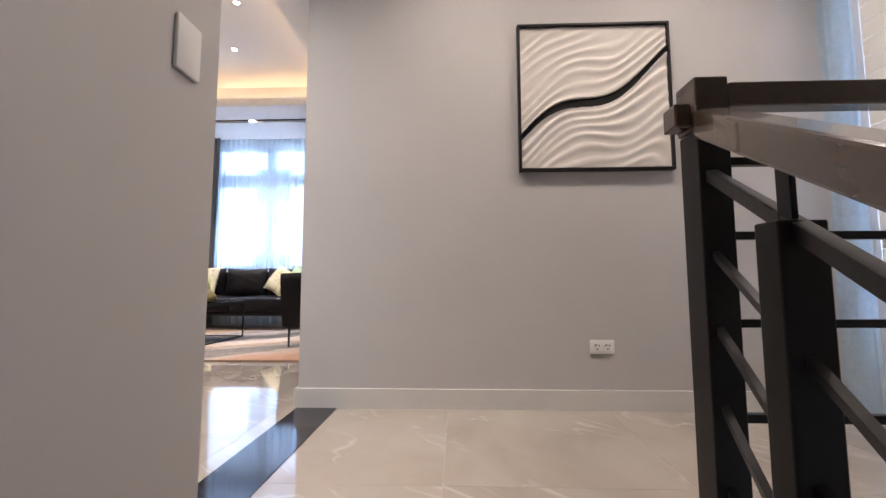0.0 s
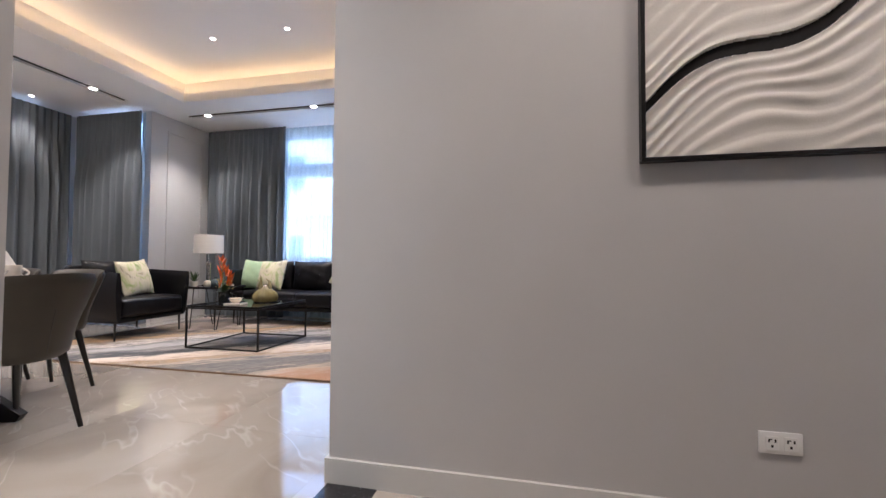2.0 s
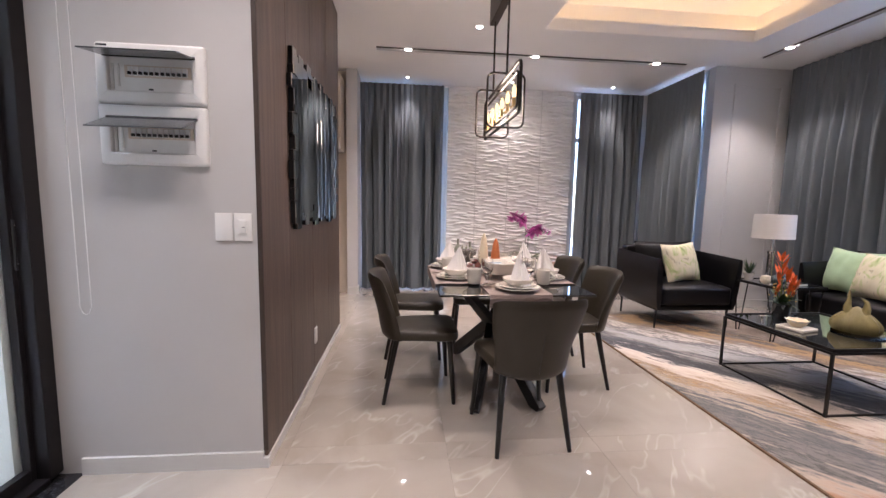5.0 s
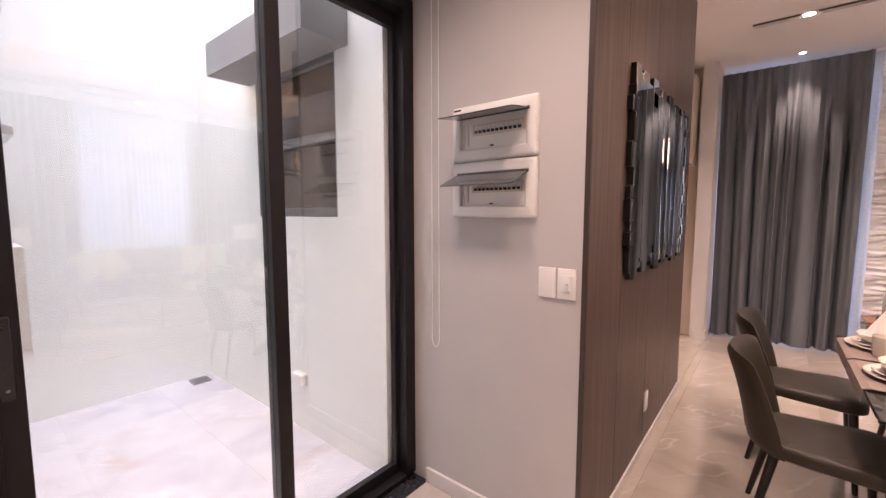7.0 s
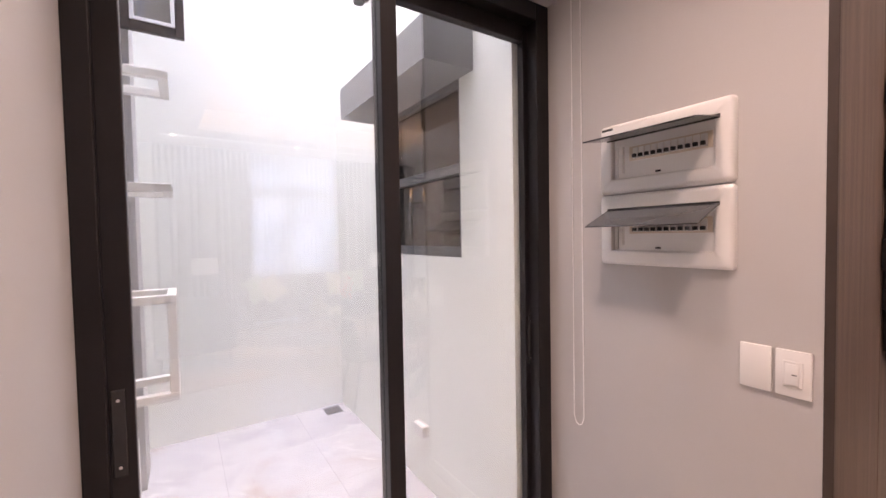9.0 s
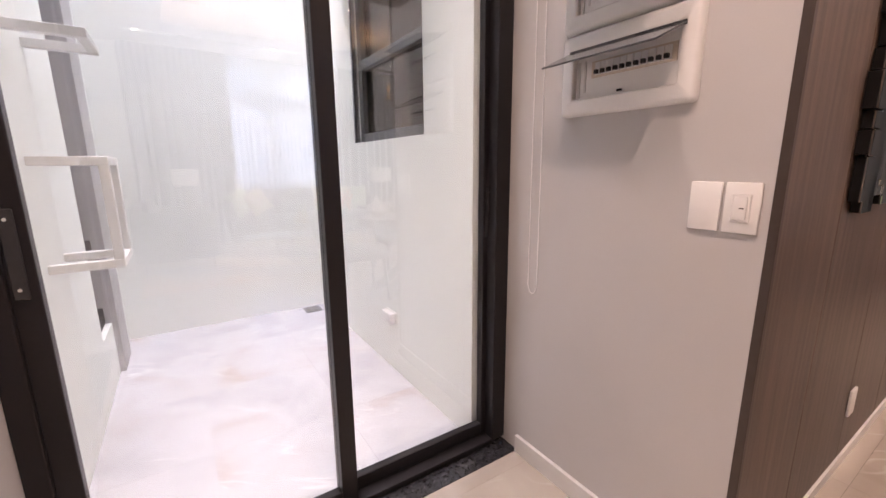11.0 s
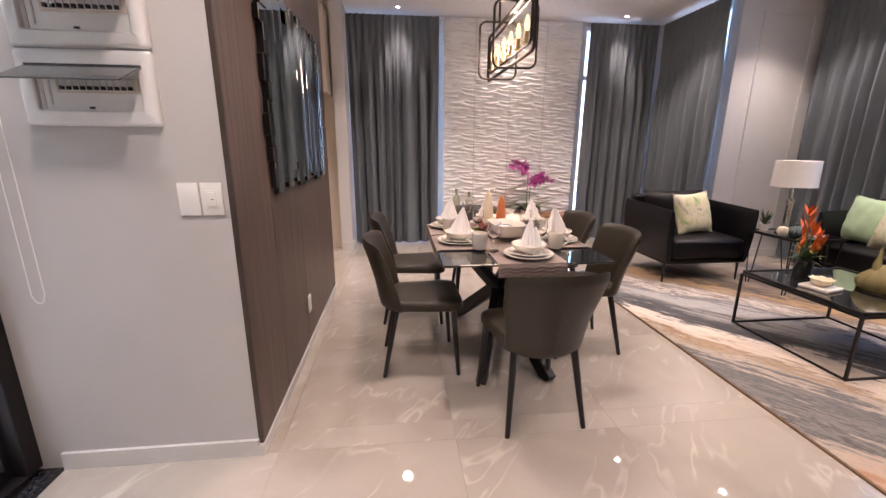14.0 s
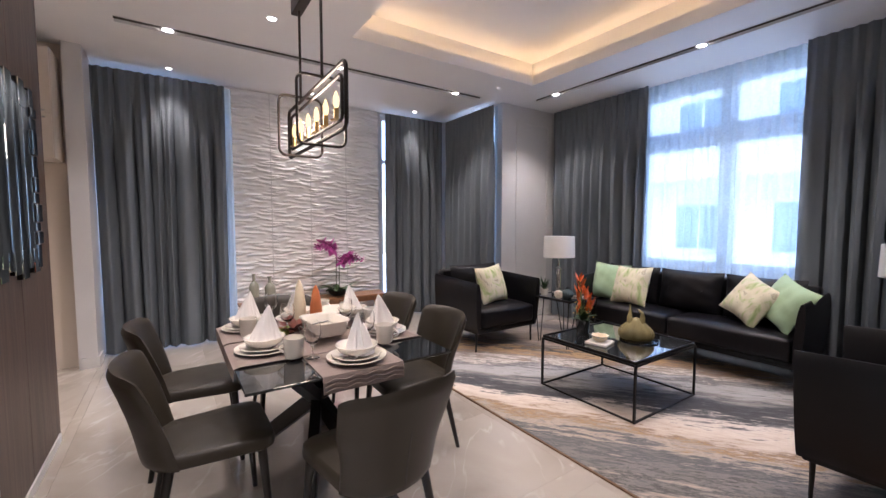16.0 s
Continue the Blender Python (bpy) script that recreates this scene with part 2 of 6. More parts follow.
M_WHITE_FRAME = mat("white_window_frame", (0.75, 0.76, 0.78), 0.4, spread=0.03, scale=8)
M_WHITE_METAL = mat("white_painted_steel", (0.78, 0.78, 0.76), 0.45, spread=0.05, scale=10)
M_GLASS = pane_glass("window_glass")
M_DOORGLASS = pane_glass("door_glass", (0.95, 0.97, 0.965), 0.095)
M_SMOKED = pane_glass("dark_window_glass", (0.40, 0.39, 0.37), 0.04)
M_PLASTIC = mat("white_plastic", (0.78, 0.775, 0.76), 0.32, spread=0.02, scale=10)
M_DARK_PLASTIC = mat("dark_plastic", (0.03, 0.03, 0.033), 0.25, spread=0.1, scale=10)
M_SMOKE_LID = mat("smoked_plastic", (0.07, 0.075, 0.08), 0.12, spread=0.1, scale=10)
M_MIRROR = mat("mirror", (0.62, 0.65, 0.64), 0.02, 1.0)
M_CHROME = mat("chrome", (0.7, 0.7, 0.7), 0.15, 1.0)
M_BRASS = mat("brass", (0.55, 0.38, 0.16), 0.3, 1.0, spread=0.1)
M_LED = glow("cove_led", (1.0, 0.63, 0.29), 1.45)
M_LAMP_ON = glow("lamp_face", (1.0, 0.9, 0.75), 5.0)
M_BULB = glow("bulb_glow", (1.0, 0.62, 0.24), 0.36)
M_SLOT = mat("slot_black", (0.075, 0.062, 0.054), 0.6)
M_CONCRETE = mat("grey_render", (0.30, 0.31, 0.315), 0.7, spread=0.08, scale=4, bump=0.15)
M_FACADE = mat("far_facade", (0.63, 0.64, 0.66), 0.7, spread=0.05, scale=1)
M_FAR_GLASS = mat("far_window", (0.10, 0.14, 0.19), 0.1)
M_CREAM = mat("cream_laminate", (0.62, 0.54, 0.45), 0.35, spread=0.03, scale=4)

# ---- mesh helpers ----
def finish(bm, name, material, smooth=False):
    me = bpy.data.meshes.new(name)
    bmesh.ops.recalc_face_normals(bm, faces=bm.faces)
    bm.to_mesh(me)
    bm.free()
    for m in material if isinstance(material, (list, tuple)) else [material]:
        me.materials.append(m)
    if smooth:
        me.polygons.foreach_set("use_smooth", [True] * len(me.polygons))
        me.set_sharp_from_angle(angle=radians(38))
    return me


def part(name, bm, material, parent, label="", smooth=False):
    """One mesh object under a thing or a part."""
    ob = new(name, finish(bm, name, material, smooth))
    ob.parent = parent
    return tagged(ob, label)


def thing(name, label, category, group="", at=None, kind=""):
    """An empty at the base of a thing, to hold its parts."""
    ob = new(name)
    ob.empty_display_size = 0.1
    if at:
        ob.matrix_basis = at
    return tagged(ob, label, category, group, kind)


def solid(name, bm, material, label, category, smooth=False, kind="", group="", at=None):
    """A thing of one mesh."""
    ob = new(name, finish(bm, name, material, smooth))
    if at:
        ob.matrix_basis = at
    return tagged(ob, label, category, group, kind)


def box(x0, x1, y0, y1, z0, z1, bevel=0.0, seg=2, bm=None):
    bm = bm or bmesh.new()
    r = bmesh.ops.create_cube(bm, size=1.0, matrix=Matrix.Translation(((x0 + x1) / 2, (y0 + y1) / 2, (z0 + z1) / 2)) @ Matrix.Diagonal((abs(x1 - x0), abs(y1 - y0), abs(z1 - z0), 1)))
    if bevel:
        es = {e for v in r["verts"] for e in v.link_edges}
        bmesh.ops.bevel(bm, geom=list(es), offset=bevel, segments=seg, profile=0.5, affect="EDGES", clamp_overlap=True)
    return bm


def beam(a, b, w, h=None, w2=None, bevel=0.0, bm=None, up=(0, 0, 1)):
    """A straight bar from a to b, w by h in section, tapering to w2."""
    bm = bm or bmesh.new()
    a, b = Vector(a), Vector(b)
    h = h or w
    k = (w2 / w) if w2 else 1.0
    d = (b - a).normalized()
    s = d.cross(Vector(up))
    s = s.normalized() if s.length > 1e-4 else Vector((1, 0, 0))
    u = s.cross(d)
    vs = []
    for p, f in ((a, 1.0), (b, k)):
        for i, j in ((-1, -1), (1, -1), (1, 1), (-1, 1)):
            vs.append(bm.verts.new(p + s * i * w / 2 * f + u * j * h / 2 * f))
    fs = [bm.faces.new([vs[n] for n in q]) for q in ((0, 1, 2, 3), (4, 7, 6, 5), (0, 4, 5, 1), (1, 5, 6, 2), (2, 6, 7, 3), (3, 7, 4, 0))]
    if bevel:
        es = {e for f in fs for e in f.edges}
        bmesh.ops.bevel(bm, geom=list(es), offset=bevel, segments=2, profile=0.5, affect="EDGES", clamp_overlap=True)
    return bm


def rod(pts, r, n=8, bm=None, closed=False, r2=None):
    """A round bar along points."""
    bm = bm or bmesh.new()
    pts = [Vector(p) for p in pts]
    rings = []
    m = len(pts)
    ref = Vector((0.31, 0.17, 0.93))
    for i, p in enumerate(pts):
        d = (pts[(i + 1) % m] - pts[i - 1]) if closed else (pts[min(i + 1, m - 1)] - pts[max(i - 1, 0)])
        d.normalize()
        s = d.cross(ref).normalized()
        u = s.cross(d)
        rr = r if r2 is None else r + (r2 - r) * i / (m - 1)
        rings.append([bm.verts.new(p + (s * math.cos(2 * math.pi * k / n) + u * math.sin(2 * math.pi * k / n)) * rr) for k in range(n)])
    for i in range(m if closed else m - 1):
        a, b = rings[i], rings[(i + 1) % m]
        for k in range(n):
            bm.faces.new((a[k], a[(k + 1) % n], b[(k + 1) % n], b[k]))
    if not closed:
        bm.faces.new(rings[0][::-1])
        bm.faces.new(rings[-1])
    return bm


def lathe(profile, n=28, at=(0, 0, 0), bm=None, squash=(1, 1)):
    """A body turned round z from (radius, height) pairs."""
    bm = bm or bmesh.new()
    rings = []
    for r, z in profile:
        if r < 1e-5:
            rings.append([bm.verts.new((at[0], at[1], at[2] + z))])
        else:
            rings.append([bm.verts.new((at[0] + r * squash[0] * math.cos(2 * math.pi * k / n), at[1] + r * squash[1] * math.sin(2 * math.pi * k / n), at[2] + z)) for k in range(n)])
    for a, b in zip(rings, rings[1:]):
        for k in range(n):
            q = [a[k % len(a)], a[(k + 1) % n % len(a)], b[(k + 1) % n % len(b)], b[k % len(b)]]
            q = list(dict.fromkeys(q))
            if len(q) > 2:
                bm.faces.new(q)
    return bm


def sheet(fn, nu, nv, thick=0.0, bm=None, closed_u=False):
    """A surface fn(u, v) over 0..1, given a thickness along its normals."""
    bm = bm or bmesh.new()
    g = [[bm.verts.new(fn(i / nu, j / nv)) for j in range(nv + 1)] for i in range(nu + (0 if closed_u else 1))]
    m = len(g)
    fs = [bm.faces.new((g[i][j], g[(i + 1) % m][j], g[(i + 1) % m][j + 1], g[i][j + 1])) for i in range(m if closed_u else nu) for j in range(nv)]
    if thick:
        bmesh.ops.recalc_face_normals(bm, faces=fs)
        bmesh.ops.solidify(bm, geom=fs, thickness=thick)
    return bm


def rounded(w, h, r, n=6):
    """Corner points of a rounded rectangle, w by h, about the origin."""
    out = []
    for cx, cy, a0 in ((w / 2 - r, h / 2 - r, 0), (-w / 2 + r, h / 2 - r, 90), (-w / 2 + r, -h / 2 + r, 180), (w / 2 - r, -h / 2 + r, 270)):
        for k in range(n + 1):
            a = radians(a0 + 90 * k / n)
            out.append((cx + r * math.cos(a), cy + r * math.sin(a)))
    return out


def struct(name, boxes, material, label, category="wall"):
    bm = bmesh.new()
    for b in boxes:
        box(*b, bm=bm)
    return solid(name, bm, material, label, category, kind="structure")


# ---- the shell of the house ----
CEIL, WX, NY = 3.0, -6.66, 6.34
HALL_E, LIV_E = 1.99, 0.1
# floors (marble pieces are laid on this bed at the end of the file)
# the hall floor is cut away where the stair comes up
struct("stairs", [(-0.58, 0.74, 1.15 - 0.27 * (k + 1), 1.15 - 0.27 * k, -0.5 - 0.17 * (k + 1), -0.17 * (k + 1)) for k in range(5)], M_MARBLE, "beige marble stair flight going down", "stairs")
floor = struct("floor", [(-6.9, -0.82, 0.03, 6.6, -0.25, -0.012), (-0.82, 2.5, 1.15, 6.6, -0.25, -0.012), (-6.9, -2.37, -2.5, 0.03, -0.25, -0.012)], M_GROUT, "polished beige marble floor with faint white veins", "floor")
threshold = struct("threshold", [(-0.82, -0.61, 0.947, 2.135, -0.02, 0.003)], M_BLACK_STONE, "polished black granite threshold strip across the opening", "threshold")
struct("stair_pit", [(-0.82, 2.5, -2.2, -1.9, -3.2, 3.0), (0.76, 2.5, -1.9, 1.13, -3.2, -3.1), (-0.82, 0.76, -1.9, -0.2, -3.2, -1.35)], M_WALL, "plain grey walls round the stairwell", "wall")

wall_art = struct("wall_hall", [(-0.82, 2.5, 2.135, 2.335, 0, CEIL)], M_WALL, "smooth warm grey painted wall with a picture on it", "wall")
wall_b = struct("wall_stair", [(-0.838, -0.58, -0.16, 0.947, -1.5, CEIL), (-0.79, -0.58, -2.42, -0.16, -1.5, -0.251)], M_WALL, "smooth grey painted wall end beside the stair", "wall")
struct("wall_hall_east", [(HALL_E, HALL_E + 0.2, -2.2, 2.135, -3.2, 0.4), (HALL_E, HALL_E + 0.2, -2.2, 2.135, 2.5, CEIL), (HALL_E, HALL_E + 0.2, 1.95, 2.135, 0.4, 2.5), (HALL_E, HALL_E + 0.2, -2.2, 0.5, 0.4, 2.5)], M_WALL_LT, "pale grey stair hall wall with a tall window opening", "wall")
struct("wall_living_east", [(LIV_E, LIV_E + 0.2, 2.335, NY + 0.2, 0, CEIL)], M_WALL, "plain grey living room wall", "wall")
# switch wall and wood clad wall form the corner of the kitchen block
struct("wall_switch", [(-2.52, -2.36, -0.16, 0.819, 0, CEIL)], M_WALL, "grey painted wall with breaker panels and light switches", "wall")
struct("wall_kitchen", [(-4.50, -2.52, 0.70, 0.819, 0, CEIL)], M_WALL_LT, "plain wall behind the wood cladding", "wall")
struct("wall_kitchen_west", [(-6.40, -6.20, -2.5, 0.70, 0, CEIL), (-6.40, -2.5, -2.6, -2.5, 0, CEIL)], M_CREAM, "cream painted kitchen wall", "wall")
struct("column", [(-6.66, -6.08, 0.70, 0.84, 0, CEIL)], M_WALL_LT, "pale painted column beside the kitchen opening", "column")
# west wall: windows hide behind the two grey curtains
W1, W2 = (0.92, 2.03), (4.075, 4.95)
struct("wall_west", [(WX - 0.2, WX, 0.6, W1[0], 0, CEIL), (WX - 0.2, WX, W1[1], W2[0], 0, CEIL), (WX - 0.2, WX, W2[1], 5.4, 0, CEIL),
                     (WX - 0.2, WX, W1[0], W1[1], 2.975, CEIL), (WX - 0.2, WX, W2[0], W2[1], 2.975, CEIL),
                     (WX - 0.2, WX, W1[0], W1[1], 0, 0.12), (WX - 0.2, WX, W2[0], W2[1], 0, 0.12)], M_WALL_LT, "pale wall with two tall windows and a wave panel between", "wall")
# the alcove's north wall has a window that shows as a bright strip beside the curtain
NX0, NX1 = -6.35, -5.44
struct("wall_alcove", [(WX, NX0, 5.24, 5.44, 0, CEIL), (NX1, -5.28, 5.24, 5.44, 0, CEIL), (NX0, NX1, 5.24, 5.44, 2.95, CEIL), (NX0, NX1, 5.24, 5.44, 0, 0.12)], M_WALL_LT, "pale alcove wall with a tall narrow window", "wall")
wall_liv = struct("wall_living_west", [(-5.48, -5.28, 5.44, NY + 0.2, 0, CEIL)], M_WALL_LT, "pale painted living room wall with slim panel mouldings", "wall")
# window wall
NWX0, NWX1, NWZ0, NWZ1 = -4.0, -2.1, 0.84, 2.93
struct("wall_north", [(-5.28, NWX0, NY, NY + 0.2, 0, CEIL), (NWX1, LIV_E, NY, NY + 0.2, 0, CEIL), (NWX0, NWX1, NY, NY + 0.2, NWZ1, CEIL), (NWX0, NWX1, NY, NY + 0.2, 0, NWZ0)], M_WALL_LT, "pale window wall of the living room", "wall")

# ceiling with the lit tray over the living area; all in one mesh
TX0, TX1, TY0, TY1 = -4.60, -1.49, 2.82, 5.10
COVE_W, TRAY = 0.16, 0.30
bm = bmesh.new()
c0, c1 = CEIL, CEIL + 0.08
SA, SB = (-5.375, -5.255, 1.14, 4.87), (-4.98, -1.1, 5.51, 5.625)
for b in ((-6.9, SA[0], 0.4, 5.45), (SA[1], TX0, 0.4, SB[2]), (SA[0], SA[1], 0.4, SA[2]), (SA[0], SA[1], SA[3], 5.45),
          (TX1, 0.3, 0.03, SB[2]), (TX0, TX1, 0.4, TY0), (TX0, TX1, TY1, SB[2]),
          (SA[1], 0.3, SB[3], 6.6), (SA[1], SB[0], SB[2], SB[3]), (SB[1], 0.3, SB[2], SB[3]), (-5.6, SA[1], 5.45, 6.6),
          (-2.40, TX1, -0.3, 0.4), (TX1, -0.58, -0.3, 0.03), (-6.9, -2.40, -2.6, 0.4), (0.3, 2.5, -2.2, 2.3), (-0.6, 0.3, -2.2, 0.03)):
    box(b[0], b[1], b[2], b[3], c0, c1, bm=bm)
# tray risers and upper ceiling
ux0, ux1, uy0, uy1 = TX0 - COVE_W, TX1 + COVE_W, TY0 - COVE_W, TY1 + COVE_W
zt = CEIL + TRAY + 0.04
for b in ((ux0 - 0.05, ux0, uy0, uy1), (ux1, ux1 + 0.05, uy0, uy1), (ux0, ux1, uy0 - 0.05, uy0), (ux0, ux1, uy1, uy1 + 0.05)):
    box(b[0], b[1], b[2], b[3], c1, zt + 0.06, bm=bm)
box(ux0, ux1, uy0, uy1, zt, zt + 0.06, bm=bm)
# upstand of the cove lip
for b in ((TX0, TX0 + 0.02, TY0 + 0.02, TY1 - 0.02), (TX1 - 0.02, TX1, TY0 + 0.02, TY1 - 0.02), (TX0, TX1, TY0, TY0 + 0.02), (TX0, TX1, TY1 - 0.02, TY1)):
    box(b[0], b[1], b[2], b[3], c0 + 0.001, c1 + 0.035, bm=bm)
ceiling = solid("ceiling", bm, M_CEIL, "white painted ceiling with a recessed tray lit by warm cove light", "ceiling", kind="structure")
# no roof is seen; this slab keeps sun and sky off the rooms
struct("roof", [(-7.2, 2.7, 0.3, 6.7, 3.5, 3.6), (-0.6, 2.7, -2.4, 0.3, 3.5, 3.6), (-7.2, -2.35, -2.8, 0.3, 3.5, 3.6)], M_CONCRETE, "unseen flat slab above the rooms, added to block sun and sky", "roof")
for nm, b in (("a", (ux0 + 0.03, ux0 + 0.055, uy0 + 0.1, uy1 - 0.1)), ("b", (ux1 - 0.055, ux1 - 0.03, uy0 + 0.1, uy1 - 0.1)), ("c", (ux0 + 0.1, ux1 - 0.1, uy0 + 0.03, uy0 + 0.055)), ("d", (ux0 + 0.1, ux1 - 0.1, uy1 - 0.055, uy1 - 0.03))):
    solid("cove_light", box(b[0], b[1], b[2], b[3], c1, c1 + 0.014), M_LED, "warm white light strip lying in the ceiling cove", "light strip", group="cove lights")

# baseboards
struct("baseboard", [(-0.82, HALL_E, 2.121, 2.135, 0, 0.10), (-0.834, -0.82, 2.121, 2.349, 0, 0.10), (-0.58, -0.566, 0.2, 0.947, 0, 0.10), (-2.36, -2.345, 0.03, 0.8195, 0, 0.078), (-4.5, -2.345, 0.8195, 0.845, 0, 0.048),
                     (-5.28, -5.266, 5.3, NY, 0, 0.10), (-5.28, 0.1, NY - 0.014, NY, 0, 0.10), (-6.3, -6.066, 0.84, 0.854, 0, 0.10), (-6.08, -6.066, 0.72, 0.84, 0, 0.10), (-0.852, -0.838, 0, 0.947, 0, 0.10)], M_TRIM, "painted grey baseboards along the walls", "baseboard")
# slim mouldings on the living room wall
struct("wall_moulding", [(-5.28, -5.268, 5.50, 5.53, 0.25, 2.8), (-5.28, -5.268, 6.12, 6.15, 0.25, 2.8), (-5.28, -5.268, 5.53, 6.12, 2.77, 2.8), (-5.28, -5.268, 5.53, 6.12, 0.25, 0.28)], M_WALL_LT, "slim painted rectangle moulding on the wall", "moulding")

# wood cladding of the kitchen block, in upright boards with fine joints
clad = thing("wood_cladding", "taupe wood veneer wall cladding in tall boards", "wall panel", kind="structure")
xs = [-2.362, -2.80, -3.37, -3.94, -4.51]
for a, b in zip(xs, xs[1:]):
    part("board", box(b + 0.0015, a - 0.0015, 0.820, 0.837, 0.05, 2.995, 0.0015, 1), M_WOOD, clad)
part("end_trim", box(-2.372, -2.356, 0.8195, 0.840, 0.08, 2.995, 0.001, 1), M_WOOD_EDGE, clad, "dark wood edge strip")
part("end_board", box(-4.525, -4.51, 0.70, 0.837, 0.0, 2.995, 0.001, 1), M_WOOD, clad)


# ---- ceiling fittings ----
def slot(name, x0, x1, y0, y1, z):
    t = thing(name, "long black linear air diffuser slot with white edges in the ceiling", "air diffuser", "ceiling slots")
    part("slot_bed", box(x0, x1, y0, y1, z + 0.03, z + 0.045), M_SLOT, t)
    along_x = (x1 - x0) > (y1 - y0)
    for k in (0, 1):
        if along_x:
            y = y0 if k == 0 else y1 - 0.006
            part("slot_edge", box(x0, x1, y, y + 0.006, z - 0.004, z + 0.03), M_WHITE_METAL, t)
        else:
            x = x0 if k == 0 else x1 - 0.006
            part("slot_edge", box(x, x + 0.006, y0, y1, z - 0.004, z + 0.03), M_WHITE_METAL, t)
    if along_x:
        part("fin", box(x0, x1, (y0 + y1) / 2 - 0.003, (y0 + y1) / 2 + 0.003, z, z + 0.03), M_SLOT, t)
    else:
        part("fin", box((x0 + x1) / 2 - 0.003, (x0 + x1) / 2 + 0.003, y0, y1, z, z + 0.03), M_SLOT, t)


slot("ceiling_slot", *SA, CEIL)
slot("ceiling_slot", *SB, CEIL)


def downlight(x, y, z, r, watts, cone=100, label="round recessed ceiling downlight, lit warm white", soft=0.06, colour=WARM):
    t = thing("downlight", label, "downlight", "ceiling downlights", at=pose(x, y, z))
    part("rim", lathe([(r * 0.72, 0.0), (r * 0.74, -0.006), (r, -0.005), (r * 1.02, 0.0), (r * 0.72, 0.0)], 24), M_WHITE_METAL, t, smooth=True)
    part("lens", lathe([(0, -0.002), (r * 0.71, -0.002), (r * 0.71, 0.0), (0, 0.0)], 20), M_LAMP_ON, t)
    spot_lamp("downlight_lamp", x, y, z - 0.012, watts, cone, colour, soft)


for y in (1.5, 2.985, 4.48):
    downlight(-5.315, y, CEIL, 0.055, SPOT_W)
for x in (-4.65, -2.95, -1.25):
    downlight(x, 5.565, CEIL, 0.055, SPOT_W)
for y in (1.5, 4.48):
    downlight(-6.33, y, CEIL, 0.035, SPOT_W * 0.42, 62, "small recessed ceiling spotlight grazing the curtain")
# middle spotlight is unseen, added with a wide beam to brighten the panel
downlight(-6.33, 2.985, CEIL, 0.035, SPOT_W * 0.36, 115, "small ceiling spotlight added to brighten the wave panel")
downlight(-4.62, 2.19, CEIL, 0.045, SPOT_W)
downlight(-1.45, 1.25, CEIL, 0.045, SPOT_W * 0.8, 120)
# no lamp is seen here; this one is added to brighten the switch wall
downlight(-1.62, 0.55, CEIL, 0.045, SPOT_W * 0.66, 120, soft=0.16)
downlight(-3.0, 1.65, CEIL, 0.045, SPOT_W * 0.95, 110)
for x, y in ((-3.47, 4.35), (-2.55, 4.35), (-3.03, 3.59), (-2.1, 3.59)):
    downlight(x, y, zt, 0.035, SPOT_W * 0.75)
downlight(0.1, 1.28, CEIL, 0.045, SPOT_W * 0.66, 140, soft=0.22, colour=(1.0, 0.80, 0.59))
downlight(1.25, 1.28, CEIL, 0.045, SPOT_W * 0.72, 140, soft=0.22, colour=(1.0, 0.80, 0.59))


